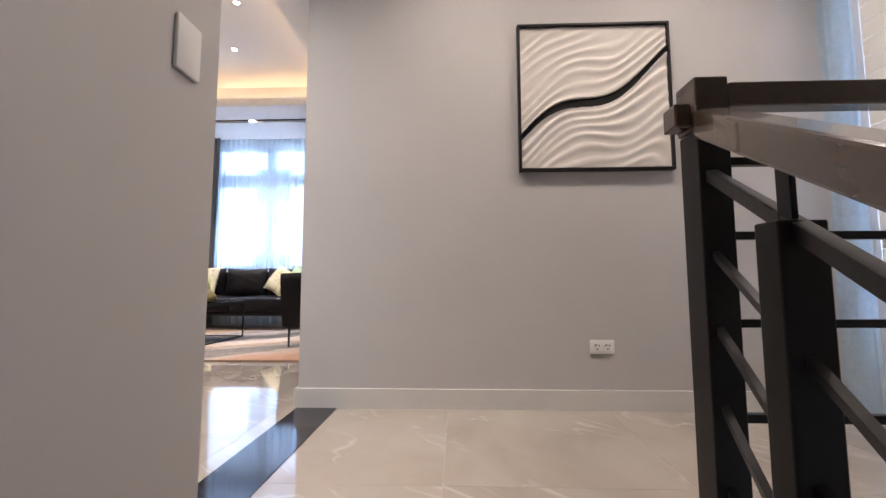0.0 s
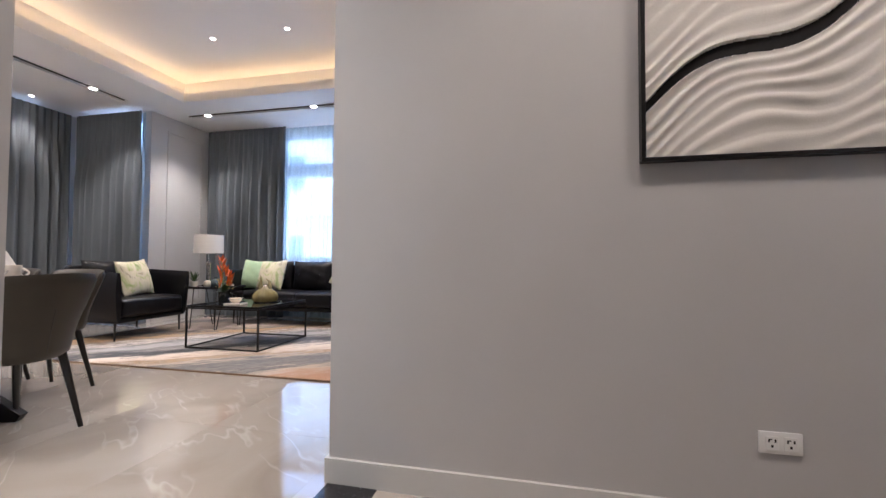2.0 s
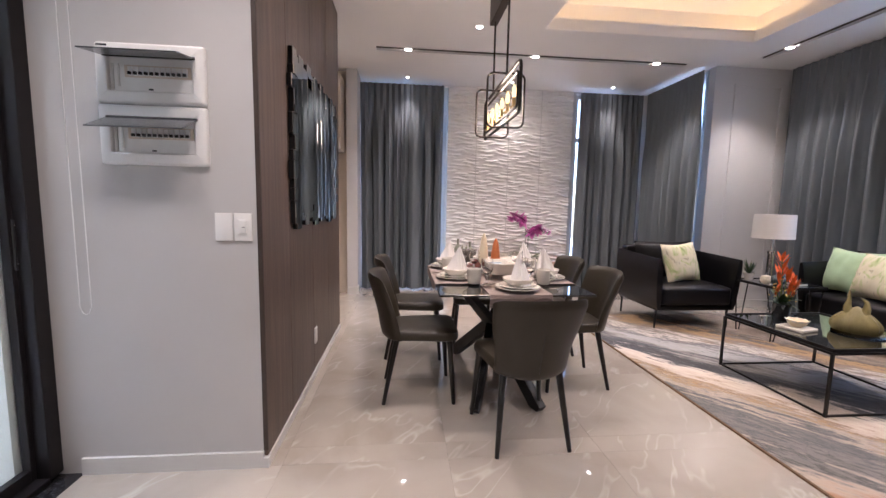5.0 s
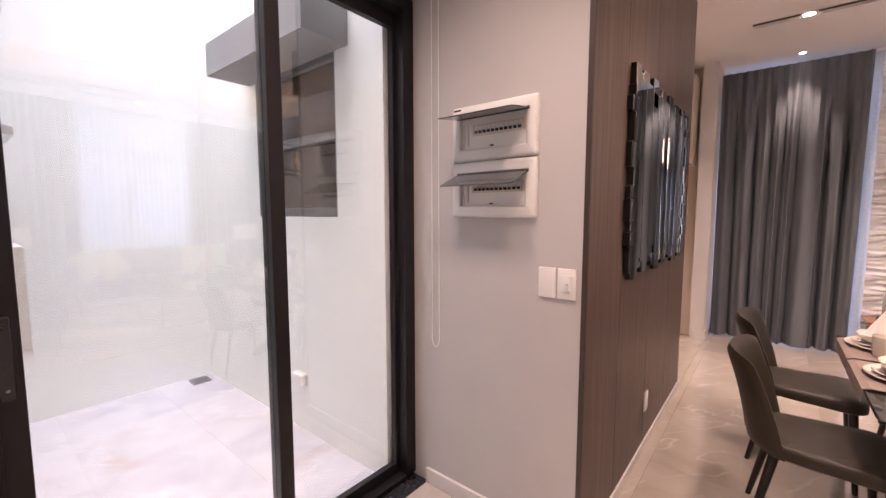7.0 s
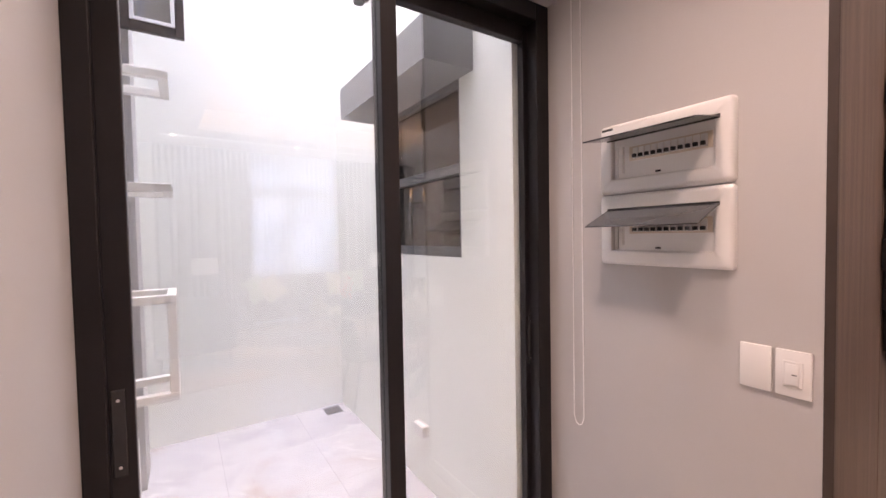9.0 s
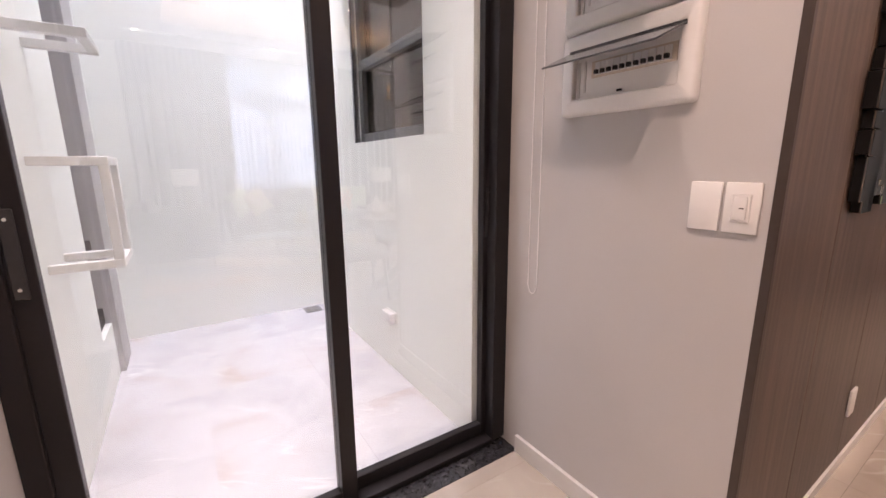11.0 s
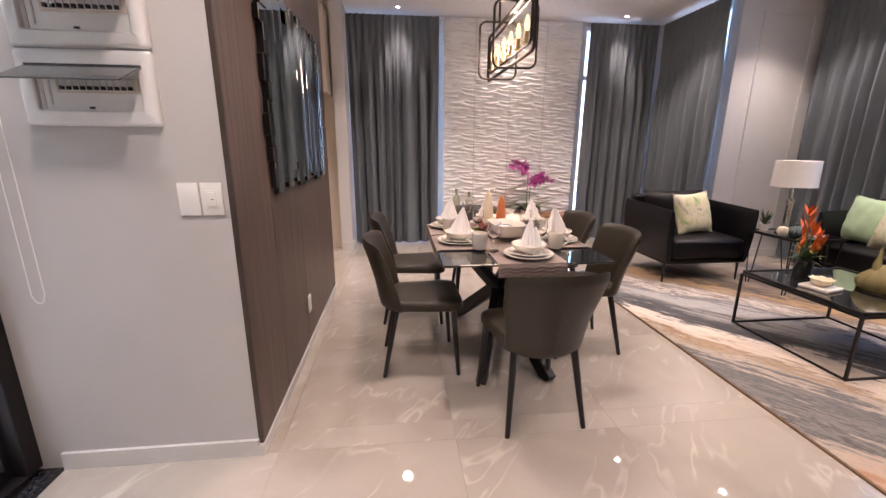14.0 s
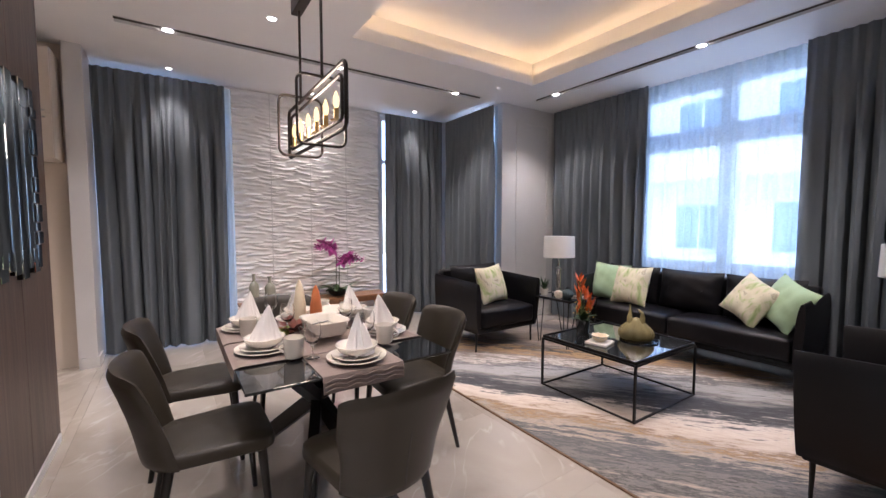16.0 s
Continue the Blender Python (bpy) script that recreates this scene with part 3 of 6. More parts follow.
# ---- curtains and windows ----
def curtain(name, p0, p1, z0, z1, pleats, depth, material, label, lean=0.0, flare=1.0, phase=0.0, n=14):
    """Cloth hung from p0 to p1 (x, y), gathered into pinch pleats at the top; flare widens the folds below."""
    a, b = Vector((*p0, 0)), Vector((*p1, 0))
    d = b - a
    nrm = Vector((-d.y, d.x, 0)).normalized()
    rng = random.Random(int(abs(p0[0] * 97 + p0[1] * 31) * 10))
    jit = [rng.uniform(-0.3, 0.3) for _ in range(pleats + 2)]
    amp = [rng.uniform(0.65, 1.15) for _ in range(pleats + 2)]

    few = max(2, round(pleats * (0.58 if material is M_CURTAIN else 1.0)))
    drift = [rng.uniform(-0.34, 0.34) for _ in range(few + 3)]
    deep = [rng.uniform(0.6, 1.3) for _ in range(few + 3)]

    def f(u, v):
        z = z0 + (z1 - z0) * v
        low = 1 - v
        k = pleats * u
        i = int(k)
        w = k - i
        # pinched heads of the pleats
        head = math.sin(2 * math.pi * (k + jit[i] * 0.2 * math.sin(math.pi * w)) + phase)
        head = math.copysign(abs(head) ** 1.6, head) * depth * (amp[i] * (1 - w) + amp[i + 1] * w) * 0.45
        # fewer, rounder and deeper folds further down
        q = few * min(1.0, max(0.0, u + 0.02 * math.sin(11 * u + p0[0] + p0[1]) * u * (1 - u) * 4))
        m = int(q)
        e = q - m
        e = e * e * (3 - 2 * e)
        a_ = 2 * math.pi * (q + (drift[m] * (1 - e) + drift[m + 1] * e) * (0.6 + 0.4 * low))
        fold = (1 - 2 * abs(math.sin(a_ / 2)) ** 0.62 - 0.22 * math.sin(2 * a_ + 0.8 + 3 * drift[m])) * depth * (1.75 if material is M_CURTAIN else 1.1) * (deep[m] * (1 - e) + deep[m + 1] * e)
        b_ = min(1.0, max(0.0, (0.95 - v) / 0.33))
        b_ = b_ * b_ * (3 - 2 * b_)
        sway = lean * low * low * (0.4 + 0.6 * math.sin(math.pi * u))
        s = 0.5 + (u - 0.5) * (1 + (flare - 1) * low) + 0.006 * math.sin(2 * math.pi * few * u + 1) * low * u * (1 - u) * 4
        p = a + d * s + nrm * (head * (1 - b_) + fold * b_ + 0.010 * math.sin(5 * v + 9 * u) * low + sway)
        return (p.x, p.y, z)

    ob = solid(name, sheet(f, pleats * n, 26, 0.0), material, label, "curtain", True, group="grey curtains" if material is M_CURTAIN else "sheer curtains")
    return ob


GC = "floor-length grey pleated curtain hanging in deep folds before the window"
CX = -6.46
curtain("curtain", (CX, 0.84), (CX, 2.025), 0.015, 2.945, 14, 0.042, M_CURTAIN, "floor-length grey pleated curtain beside the white wave panel", flare=0.97)
curtain("curtain", (CX, 4.06), (CX, 5.04), 0.015, 2.945, 12, 0.036, M_CURTAIN, "floor-length grey pleated curtain in the alcove corner")
curtain("curtain", (-6.42, 5.08), (-5.27, 5.08), 0.015, 2.945, 15, 0.036, M_CURTAIN, "floor-length grey pleated curtain on the alcove's side window")
curtain("curtain", (-5.22, 6.20), (-3.80, 6.20), 0.015, 2.99, 16, 0.038, M_CURTAIN, "floor-length grey pleated curtain drawn aside from the big window", flare=1.0)
curtain("curtain", (-2.36, 6.20), (-1.0, 6.20), 0.015, 2.99, 16, 0.038, M_CURTAIN, "floor-length grey pleated curtain drawn aside, beyond the sofa")
curtain("sheer_curtain", (-4.0, 6.275), (-2.15, 6.275), 0.02, 2.99, 22, 0.024, M_SHEER, "thin white sheer curtain across the living room window")
curtain("sheer_curtain", (-6.56, 0.98), (-6.56, 2.1), 0.02, 2.95, 14, 0.014, M_SHEER, "thin white sheer curtain behind the grey one")
curtain("sheer_curtain", (-6.38, 5.17), (-5.30, 5.17), 0.02, 2.95, 14, 0.014, M_SHEER, "thin white sheer curtain at the alcove's side window")


def window_unit(name, x0, x1, y0, y1, z0, z1, bars_u, bars_z, material, label, pane, fw=0.06, mw=0.0, tw=0.0):
    """A framed window in the plane of its thinner side; bars_u, bars_z: places of mullions and transoms."""
    mw, tw = mw or fw, tw or fw
    t = thing(name, label, "window", kind="structure")
    along_x = (x1 - x0) > (y1 - y0)
    u0, u1 = (x0, x1) if along_x else (y0, y1)
    w0, w1 = (y0, y1) if along_x else (x0, x1)

    def b(ua, ub, za, zb, wa=w0, wb=w1, bev=0.004):
        return box(ua, ub, wa, wb, za, zb, bev, 1) if along_x else box(wa, wb, ua, ub, za, zb, bev, 1)

    part("window_frame", b(u0, u0 + fw, z0, z1), material, t)
    part("window_frame", b(u1 - fw, u1, z0, z1), material, t)
    part("window_frame", b(u0 + fw, u1 - fw, z1 - fw, z1), material, t)
    part("window_frame", b(u0 + fw, u1 - fw, z0, z0 + fw), material, t)
    us, zs = [u0 + fw] + [k for k in bars_u] + [u1 - fw], [z0 + fw] + [k for k in bars_z] + [z1 - fw]
    for k in bars_u:
        part("mullion", b(k - mw / 2, k + mw / 2, z0 + fw, z1 - fw), material, t)
    for k in bars_z:
        for ua, ub in zip(us, us[1:]):
            part("transom", b(ua + (mw / 2 if ua in bars_u else 0), ub - (mw / 2 if ub in bars_u else 0), k - tw / 2, k + tw / 2), material, t)
    mid = (w0 + w1) / 2
    for ua, ub in zip(us, us[1:]):
        for za, zb in zip(zs, zs[1:]):
            p = part("pane", b(ua, ub, za, zb, mid - 0.003, mid + 0.003, 0), pane, t)
            p.visible_shadow = False
    return t


window_unit("window_1", NWX0, NWX1, NY + 0.06, NY + 0.14, NWZ0, NWZ1, (-3.03,), (2.32,), M_WHITE_FRAME, "large white framed window with a fixed pane row on top", M_GLASS, 0.11, 0.16, 0.22)
window_unit("window_2", WX - 0.14, WX - 0.06, W1[0], W1[1], 0.12, 2.975, (), (2.3,), M_WHITE_FRAME, "tall white window behind the curtain", M_GLASS)
window_unit("window_3", WX - 0.14, WX - 0.06, W2[0], W2[1], 0.12, 2.975, (), (2.3,), M_WHITE_FRAME, "tall white window behind the alcove curtain", M_GLASS)
window_unit("window_4", NX0, NX1, 5.30, 5.38, 0.12, 2.95, (), (2.3,), M_WHITE_FRAME, "tall white side window of the alcove", M_GLASS)
window_unit("window_5", HALL_E + 0.06, HALL_E + 0.14, 0.5, 1.95, 0.4, 2.5, (1.2,), (), M_WHITE_FRAME, "stair hall window behind slatted blind", M_GLASS)

# ---- light well beyond the sliding door ----
PX0, PX1, PY = -2.25, -0.79, -2.48
patio_floor = struct("patio_floor", [(PX0 - 0.1, PX1 + 0.1, PY - 0.1, -0.16, -0.25, -0.032)], M_GROUT, "pale grey patio tiles with light stains", "floor")
# kitchen window opening in the patio's side wall
KY0, KY1, KZ0, KZ1 = -1.42, -0.55, 1.39, 2.34
struct("patio_wall_west", [(PX0 - 0.16, PX0, PY, KY0, -0.25, 5.6), (PX0 - 0.16, PX0, KY1, -0.161, -0.25, 5.6), (PX0 - 0.16, PX0, KY0, KY1, -0.25, KZ0), (PX0 - 0.16, PX0, KY0, KY1, KZ1, 5.6)], M_PATIO_WALL, "white rendered patio wall with a kitchen window", "wall")
struct("patio_wall_south", [(PX0 - 0.16, PX1 + 0.2, PY - 0.2, PY, -0.25, 5.6)], M_PATIO_WALL, "white rendered back wall of the patio", "wall")
PWY0, PWY1 = -2.24, -1.55
struct("patio_wall_east", [(PX1, PX1 + 0.21, PY, PWY0, -0.25, 5.6), (PX1, PX1 + 0.21, PWY1, -0.16, -0.25, 5.6), (PX1, PX1 + 0.21, PWY0, PWY1, -0.25, 0.31), (PX1, PX1 + 0.21, PWY0, PWY1, 2.9, 5.6)], M_PATIO_WALL, "white rendered patio wall with a tall dark window", "wall")
struct("wall_over_door", [(-2.36, -0.838, -0.16, 0.0, 2.452, 5.6)], M_WALL, "grey painted wall above the sliding door", "wall")
window_unit("window_6", PX1 + 0.03, PX1 + 0.09, PWY0, PWY1, 0.31, 2.9, (), (0.78,), M_DARK_FRAME, "tall dark framed window on the patio", M_SMOKED, 0.10)

# ---- wave panel wall ----
M_SEAM = mat("panel_backing", (0.6, 0.59, 0.57), 0.6)
wave_wall = thing("wave_panel_wall", "white plaster wall panels with a rippled sand wave relief", "wall panel", kind="structure")


def ripple(u, v):
    """Tileable horizontal ripples that swell and merge."""
    t = 2 * math.pi
    h = 0.0
    for j, (rows, off) in enumerate(((12, 0.0), (12, 0.5))):
        k = v * rows + off + 0.16 * math.sin(t * (u + 0.31 * j)) + 0.10 * math.sin(t * (2 * u + v) + j)
        r = math.floor(k) % rows
        w = k - math.floor(k)
        swell = max(0.0, math.sin(t * (u + (0.37 * r * (j + 1)) % 1.0)) * 0.75 + 0.35 + 0.25 * math.sin(t * (2 * u + 0.61 * r)))
        h = max(h, 0.030 * min(1.0, swell) * max(0.0, math.sin(math.pi * w)) ** 1.6)
    return h


PW, PH = 0.494, 0.5985
bm = sheet(lambda u, v: (ripple(u, v), (u - 0.5) * (PW - 0.007), v * (PH - 0.002)), 40, 84)
panel_mesh = finish(bm, "panel", M_WAVE, True)
for i in range(4):
    for j in range(5):
        p = new("panel", panel_mesh)
        p.parent = wave_wall
        p.matrix_basis = pose(WX + 0.028, 2.045 + PW * (i + 0.5), 0.003 + PH * j)
part("backing", box(WX + 0.001, WX + 0.027, 2.045, 2.045 + 4 * PW, 0.0, 2.998), M_SEAM, wave_wall)

# ---- low console by the wave wall ----
con = thing("console_bench", "low brown wooden console bench against the wave wall", "console")
part("top", box(-6.56, -6.20, 2.10, 3.98, 0.37, 0.40, 0.006), M_BROWN_WOOD, con)
part("apron", box(-6.53, -6.24, 2.16, 3.92, 0.31, 0.369, 0.004), M_BROWN_WOOD, con)
for y in (2.16, 3.92):
    for x in (-6.52, -6.25):
        part("leg", beam((x, y, 0.0), (x, y, 0.312), 0.035, w2=0.05), M_BROWN_WOOD, con)
M_BOTTLE = mat("grey_green_glaze", (0.31, 0.31, 0.245), 0.2, spread=0.2, scale=10, coat=0.4)
for y, h, r in ((2.27, 0.36, 0.055), (2.45, 0.32, 0.062)):
    b = thing("bottle_vase", "grey-green glazed bottle vase standing on the console", "vase", "bottle vases", at=pose(-6.40, y, 0.40))
    part("body", lathe([(0, 0), (r * 0.9, 0), (r, 0.02), (r, h * 0.58), (r * 0.8, h * 0.68), (r * 0.33, h * 0.76), (r * 0.3, h * 0.96)], 24), M_BOTTLE, b, smooth=True)
    part("rim", lathe([(r * 0.3, h * 0.96), (r * 0.44, h * 0.965), (r * 0.44, h), (r * 0.3, h), (r * 0.26, h * 0.9)], 20), M_BOTTLE, b, smooth=True)

# orchid in a dark bowl
M_PETAL = mat("magenta_petal", (0.74, 0.15, 0.53), 0.5, spread=0.35, scale=30)
M_LEAF = mat("dark_green_leaf", (0.035, 0.075, 0.022), 0.35, spread=0.3, scale=14)
M_STEM = mat("stem_green", (0.10, 0.14, 0.04), 0.5, spread=0.2)


def leaf_blade(a, d, length, width, droop, bm, n=7, cup=0.25):
    """A long leaf from a in direction d, arching over."""
    a, d = Vector(a), Vector(d).normalized()
    s = d.cross(Vector((0, 0, 1)))
    s = s.normalized() if s.length > 1e-3 else Vector((1, 0, 0))
    rows = []
    for i in range(n + 1):
        t = i / n
        w = width * (math.sin(math.pi * (0.12 + 0.88 * t)) ** 0.8 if t < 1 else 0.02)
        c = a + d * length * t + Vector((0, 0, -droop * t * t))
        rows.append([bm.verts.new(c - s * w / 2 + Vector((0, 0, cup * w / 2))), bm.verts.new(c), bm.verts.new(c + s * w / 2 + Vector((0, 0, cup * w / 2)))])
    for p, q in zip(rows, rows[1:]):
        bm.faces.new((p[0], p[1], q[1], q[0]))
        bm.faces.new((p[1], p[2], q[2], q[1]))


orchid = thing("orchid", "potted magenta orchid with two arching flower stems on the console", "plant", at=pose(-6.38, 3.30, 0.40))
part("bowl", lathe([(0, 0), (0.06, 0), (0.11, 0.03), (0.13, 0.075), (0.12, 0.08), (0.10, 0.05), (0, 0.045)], 26), M_BLACK_METAL, orchid, "dark low bowl", True)
rng = random.Random(5)
for k in range(11):
    bm = bmesh.new()
    an = 2 * math.pi * k / 11 + rng.uniform(-0.2, 0.2)
    leaf_blade((0.03 * math.cos(an), 0.03 * math.sin(an), 0.06), (math.cos(an), math.sin(an), rng.uniform(0.35, 0.9)), rng.uniform(0.26, 0.36), 0.085, rng.uniform(0.08, 0.16), bm)
    part("leaf", bm, M_LEAF, orchid, smooth=True)
for side, top, length in ((-1, 0.66, 0.30), (1, 0.47, 0.34)):
    pts = [(0, 0.01 * side, 0.05)]
    for i in range(1, 13):
        t = i / 12
        pts.append((0.03 * t, side * (0.02 + length * max(0, t - 0.45) ** 1.2 * 1.9), 0.05 + top * math.sin(min(1.0, t * 1.25) * math.pi / 2) - 0.10 * max(0, t - 0.75) * 2))
    stem = part("stem", rod(pts, 0.004, 6), M_STEM, orchid, smooth=True)
    for i in range(11):
        t = 0.50 + 0.50 * i / 10
        q = Vector(pts[min(12, int(t * 12))]).lerp(Vector(pts[min(12, int(t * 12) + 1)]), t * 12 - int(t * 12))
        bm = bmesh.new()
        c = q + Vector((rng.uniform(0.0, 0.03), rng.uniform(-0.015, 0.015), rng.uniform(-0.02, 0.02)))
        size = 0.098 * (1.0 if i < 8 else 0.6)
        yaw = rng.uniform(-0.7, 0.7)
        for k in range(5):
            a = 2 * math.pi * k / 5 + rng.uniform(-0.15, 0.15)
            d = Vector((0.25 + 0.3 * math.sin(yaw), math.cos(a), math.sin(a)))
            leaf_blade(c, d, size, size * 0.85, 0.004, bm, 4, 0.1)
        part("flower", bm, M_PETAL, stem, "magenta orchid bloom", True)

# ---- dining table ----
M_TABLEGLASS = mat("smoked_black_glass", (0.010, 0.011, 0.012), 0.03, spread=0.1, coat=1.0)
M_RUNNER = mat("taupe_table_runner", (0.235, 0.185, 0.165), 0.75, spread=0.12, scale=40, bump=0.35, bump_scale=260)
TBX0, TBX1, TBY0, TBY1, TBZ = -3.87, -2.69, 1.67, 2.59, 0.75
table = thing("dining_table", "dining table with smoked black glass top on crossed black legs", "table", at=pose(0, 0, 0))
part("tabletop", box(TBX0, TBX1, TBY0, TBY1, TBZ - 0.012, TBZ, 0.004), M_TABLEGLASS, table)
tcx, tcy = -3.31, 2.11
for sx in (-1, 1):
    for sy in (-1, 1):
        foot, mid, top = (tcx + sx * 0.52, tcy + sy * 0.205, 0.0), (tcx + sx * 0.05, tcy + sy * 0.02, 0.40), (tcx - sx * 0.36, tcy - sy * 0.27, TBZ - 0.013)
        bm = beam(foot, (tcx, tcy, 0.415), 0.055, 0.085, bevel=0.004)
        beam((tcx, tcy, 0.405), top, 0.08, 0.055, w2=0.06, bevel=0.004, bm=bm)
        part("leg", bm, M_BLACK_METAL, table)
part("hub", lathe([(0, 0.37), (0.035, 0.37), (0.045, 0.41), (0.035, 0.45), (0, 0.45)], 20, (tcx, tcy, 0)), M_BLACK_METAL, table, smooth=True)

# runners: one along the table that hangs over the ends, two across
run = thing("table_runner", "taupe quilted table runner hanging over the table ends", "table runner")
prof = [(TBX1 + 0.012, TBZ - 0.068), (TBX1 + 0.010, TBZ - 0.02), (TBX1 + 0.004, TBZ + 0.003), (TBX1 - 0.02, TBZ + 0.0045), (TBX0 + 0.02, TBZ + 0.0045), (TBX0 - 0.004, TBZ + 0.003), (TBX0 - 0.010, TBZ - 0.02), (TBX0 - 0.012, TBZ - 0.068)]


def run_pt(u, v):
    k = u * (len(prof) - 1)
    i = min(int(k), len(prof) - 2)
    x = prof[i][0] + (prof[i + 1][0] - prof[i][0]) * (k - i)
    z = prof[i][1] + (prof[i + 1][1] - prof[i][1]) * (k - i)
    return (x, 1.955 + v * 0.365, z)


part("cloth", sheet(run_pt, 42, 12, 0.003), M_RUNNER, run)
for side, x in ((1, TBX1 + 0.0155), (-1, TBX0 - 0.0155)):
    for k in range(3):
        for s in range(4):
            y0 = 1.96 + 0.355 * s / 4
            zc = TBZ - 0.020 - 0.019 * k
            bm = beam((x, y0, zc), (x, y0 + 0.044, zc + 0.011), 0.005, 0.004)
            beam((x, y0 + 0.044, zc + 0.011), (x, y0 + 0.088, zc), 0.005, 0.004, bm=bm)
            part("stitch_ridge", bm, M_RUNNER, run)
for x0, x1 in ((-3.38, -2.985), (-3.80, -3.405)):
    r = thing("table_runner", "taupe woven table runner laid across the table", "table runner", "cross runners")
    pr = [(TBY0 - 0.006, TBZ - 0.05), (TBY0 - 0.003, TBZ + 0.002), (TBY0 + 0.02, TBZ + 0.0085), (TBY1 - 0.02, TBZ + 0.0085), (TBY1 + 0.003, TBZ + 0.002), (TBY1 + 0.006, TBZ - 0.05)]

    def cross_pt(u, v, x0=x0, x1=x1, pr=pr):
        k = u * (len(pr) - 1)
        i = min(int(k), len(pr) - 2)
        return (x0 + v * (x1 - x0), pr[i][0] + (pr[i + 1][0] - pr[i][0]) * (k - i), pr[i][1] + (pr[i + 1][1] - pr[i][1]) * (k - i))

    part("cloth", sheet(cross_pt, 40, 4, 0.0025), M_RUNNER, r)

# ---- tableware ----
M_CHINA = mat("cream_china", (0.74, 0.70, 0.63), 0.12, spread=0.03, scale=12, coat=0.5)
M_NAPKIN = mat("white_napkin", (0.80, 0.77, 0.75), 0.85, spread=0.04, scale=20, bump=0.2, bump_scale=300, sheen=0.2)
M_CRYSTAL = glass("drinking_glass")
TZ = TBZ + 0.0115


def place_setting(x, y, turn):
    t = thing("place_setting", "two stacked cream plates and a bowl with a folded white napkin", "tableware", "place settings", at=pose(x, y, TZ, 0, 0, turn))
    part("plate", lathe([(0, 0), (0.085, 0), (0.135, 0.014), (0.134, 0.018), (0.088, 0.006), (0, 0.005)], 36), M_CHINA, t, smooth=True)
    part("side_plate", lathe([(0, 0.007), (0.07, 0.007), (0.112, 0.024), (0.111, 0.028), (0.07, 0.013), (0, 0.012)], 36), M_CHINA, t, smooth=True)
    part("bowl", lathe([(0, 0.016), (0.045, 0.016), (0.082, 0.042), (0.095, 0.066), (0.092, 0.068), (0.076, 0.045), (0.042, 0.024), (0, 0.022)], 36), M_CHINA, t, smooth=True)

    def cone(u, v):
        a = 2 * math.pi * u
        fold = 1 + 0.22 * math.sin(3 * a + 1.5 * v) + 0.16 * math.sin(8 * a + 1 + 3 * v) * (1 - 0.6 * v)
        r = 0.062 * (1 - v) ** 0.85 * fold + 0.002
        return (r * math.cos(a) * 1.15 + 0.022 * v * v, r * math.sin(a) * 0.62, 0.03 + 0.185 * v + 0.014 * math.sin(2 * a) * (1 - v))

    nap = part("napkin", sheet(cone, 42, 12, closed_u=True), M_NAPKIN, t, "pointed folded white napkin", True)

    def flap(u, v):
        a = -0.9 + 1.8 * u
        r = 0.070 * (1 - v) ** 0.8 + 0.004
        return (r * math.cos(a) * 1.1 + 0.03 * v, r * math.sin(a) * 0.8 + 0.02, 0.03 + 0.135 * v)

    part("napkin_fold", sheet(flap, 10, 8, 0.002), M_NAPKIN, nap, smooth=True)
    return t


SETTINGS = [(-2.815, 2.15, 0), (-3.175, 1.825, 80), (-3.66, 1.815, 95), (-3.60, 2.43, -80), (-3.16, 2.44, -95), (-3.735, 2.12, 180)]
for s in SETTINGS:
    place_setting(*s)


def mug(x, y, turn):
    t = thing("mug", "cream china mug with a loop handle", "mug", "mugs", at=pose(x, y, TZ, 0, 0, turn))
    part("cup", lathe([(0, 0), (0.036, 0), (0.042, 0.008), (0.046, 0.092), (0.0445, 0.094), (0.039, 0.01), (0, 0.008)], 28), M_CHINA, t, smooth=True)
    pts = [(0.042 + 0.030 * math.sin(math.pi * k / 10), 0, 0.076 - 0.054 * k / 10) for k in range(11)]
    part("handle", rod(pts, 0.006, 8), M_CHINA, t, smooth=True)


for x, y, a in ((-2.985, 1.915, 235), (-2.965, 2.36, 50), (-3.45, 1.88, 170), (-3.38, 2.46, 20), (-3.50, 1.80, 150), (-3.80, 2.30, 30)):
    mug(x, y, a)


def goblet(x, y):
    t = thing("wine_glass", "clear stemmed water glass on the table", "glass", "stemmed glasses", at=pose(x, y, TZ))
    part("foot", lathe([(0, 0), (0.033, 0), (0.033, 0.003), (0.006, 0.009), (0.0045, 0.03), (0, 0.03)], 20), M_CRYSTAL, t, smooth=True)
    part("bowl", lathe([(0, 0.028), (0.005, 0.03), (0.008, 0.055), (0.032, 0.082), (0.040, 0.115), (0.035, 0.165), (0.0335, 0.165), (0.038, 0.115), (0.030, 0.085), (0, 0.06)], 22), M_CRYSTAL, t, smooth=True)


for x, y in ((-2.93, 1.985), (-3.0, 2.28), (-3.43, 1.99), (-3.36, 2.30), (-3.78, 1.97)):
    goblet(x, y)

dish = thing("casserole_dish", "white rectangular ceramic baking dish on a wire stand", "dish", at=pose(-3.22, 2.13, TZ, 0, 0, 4))


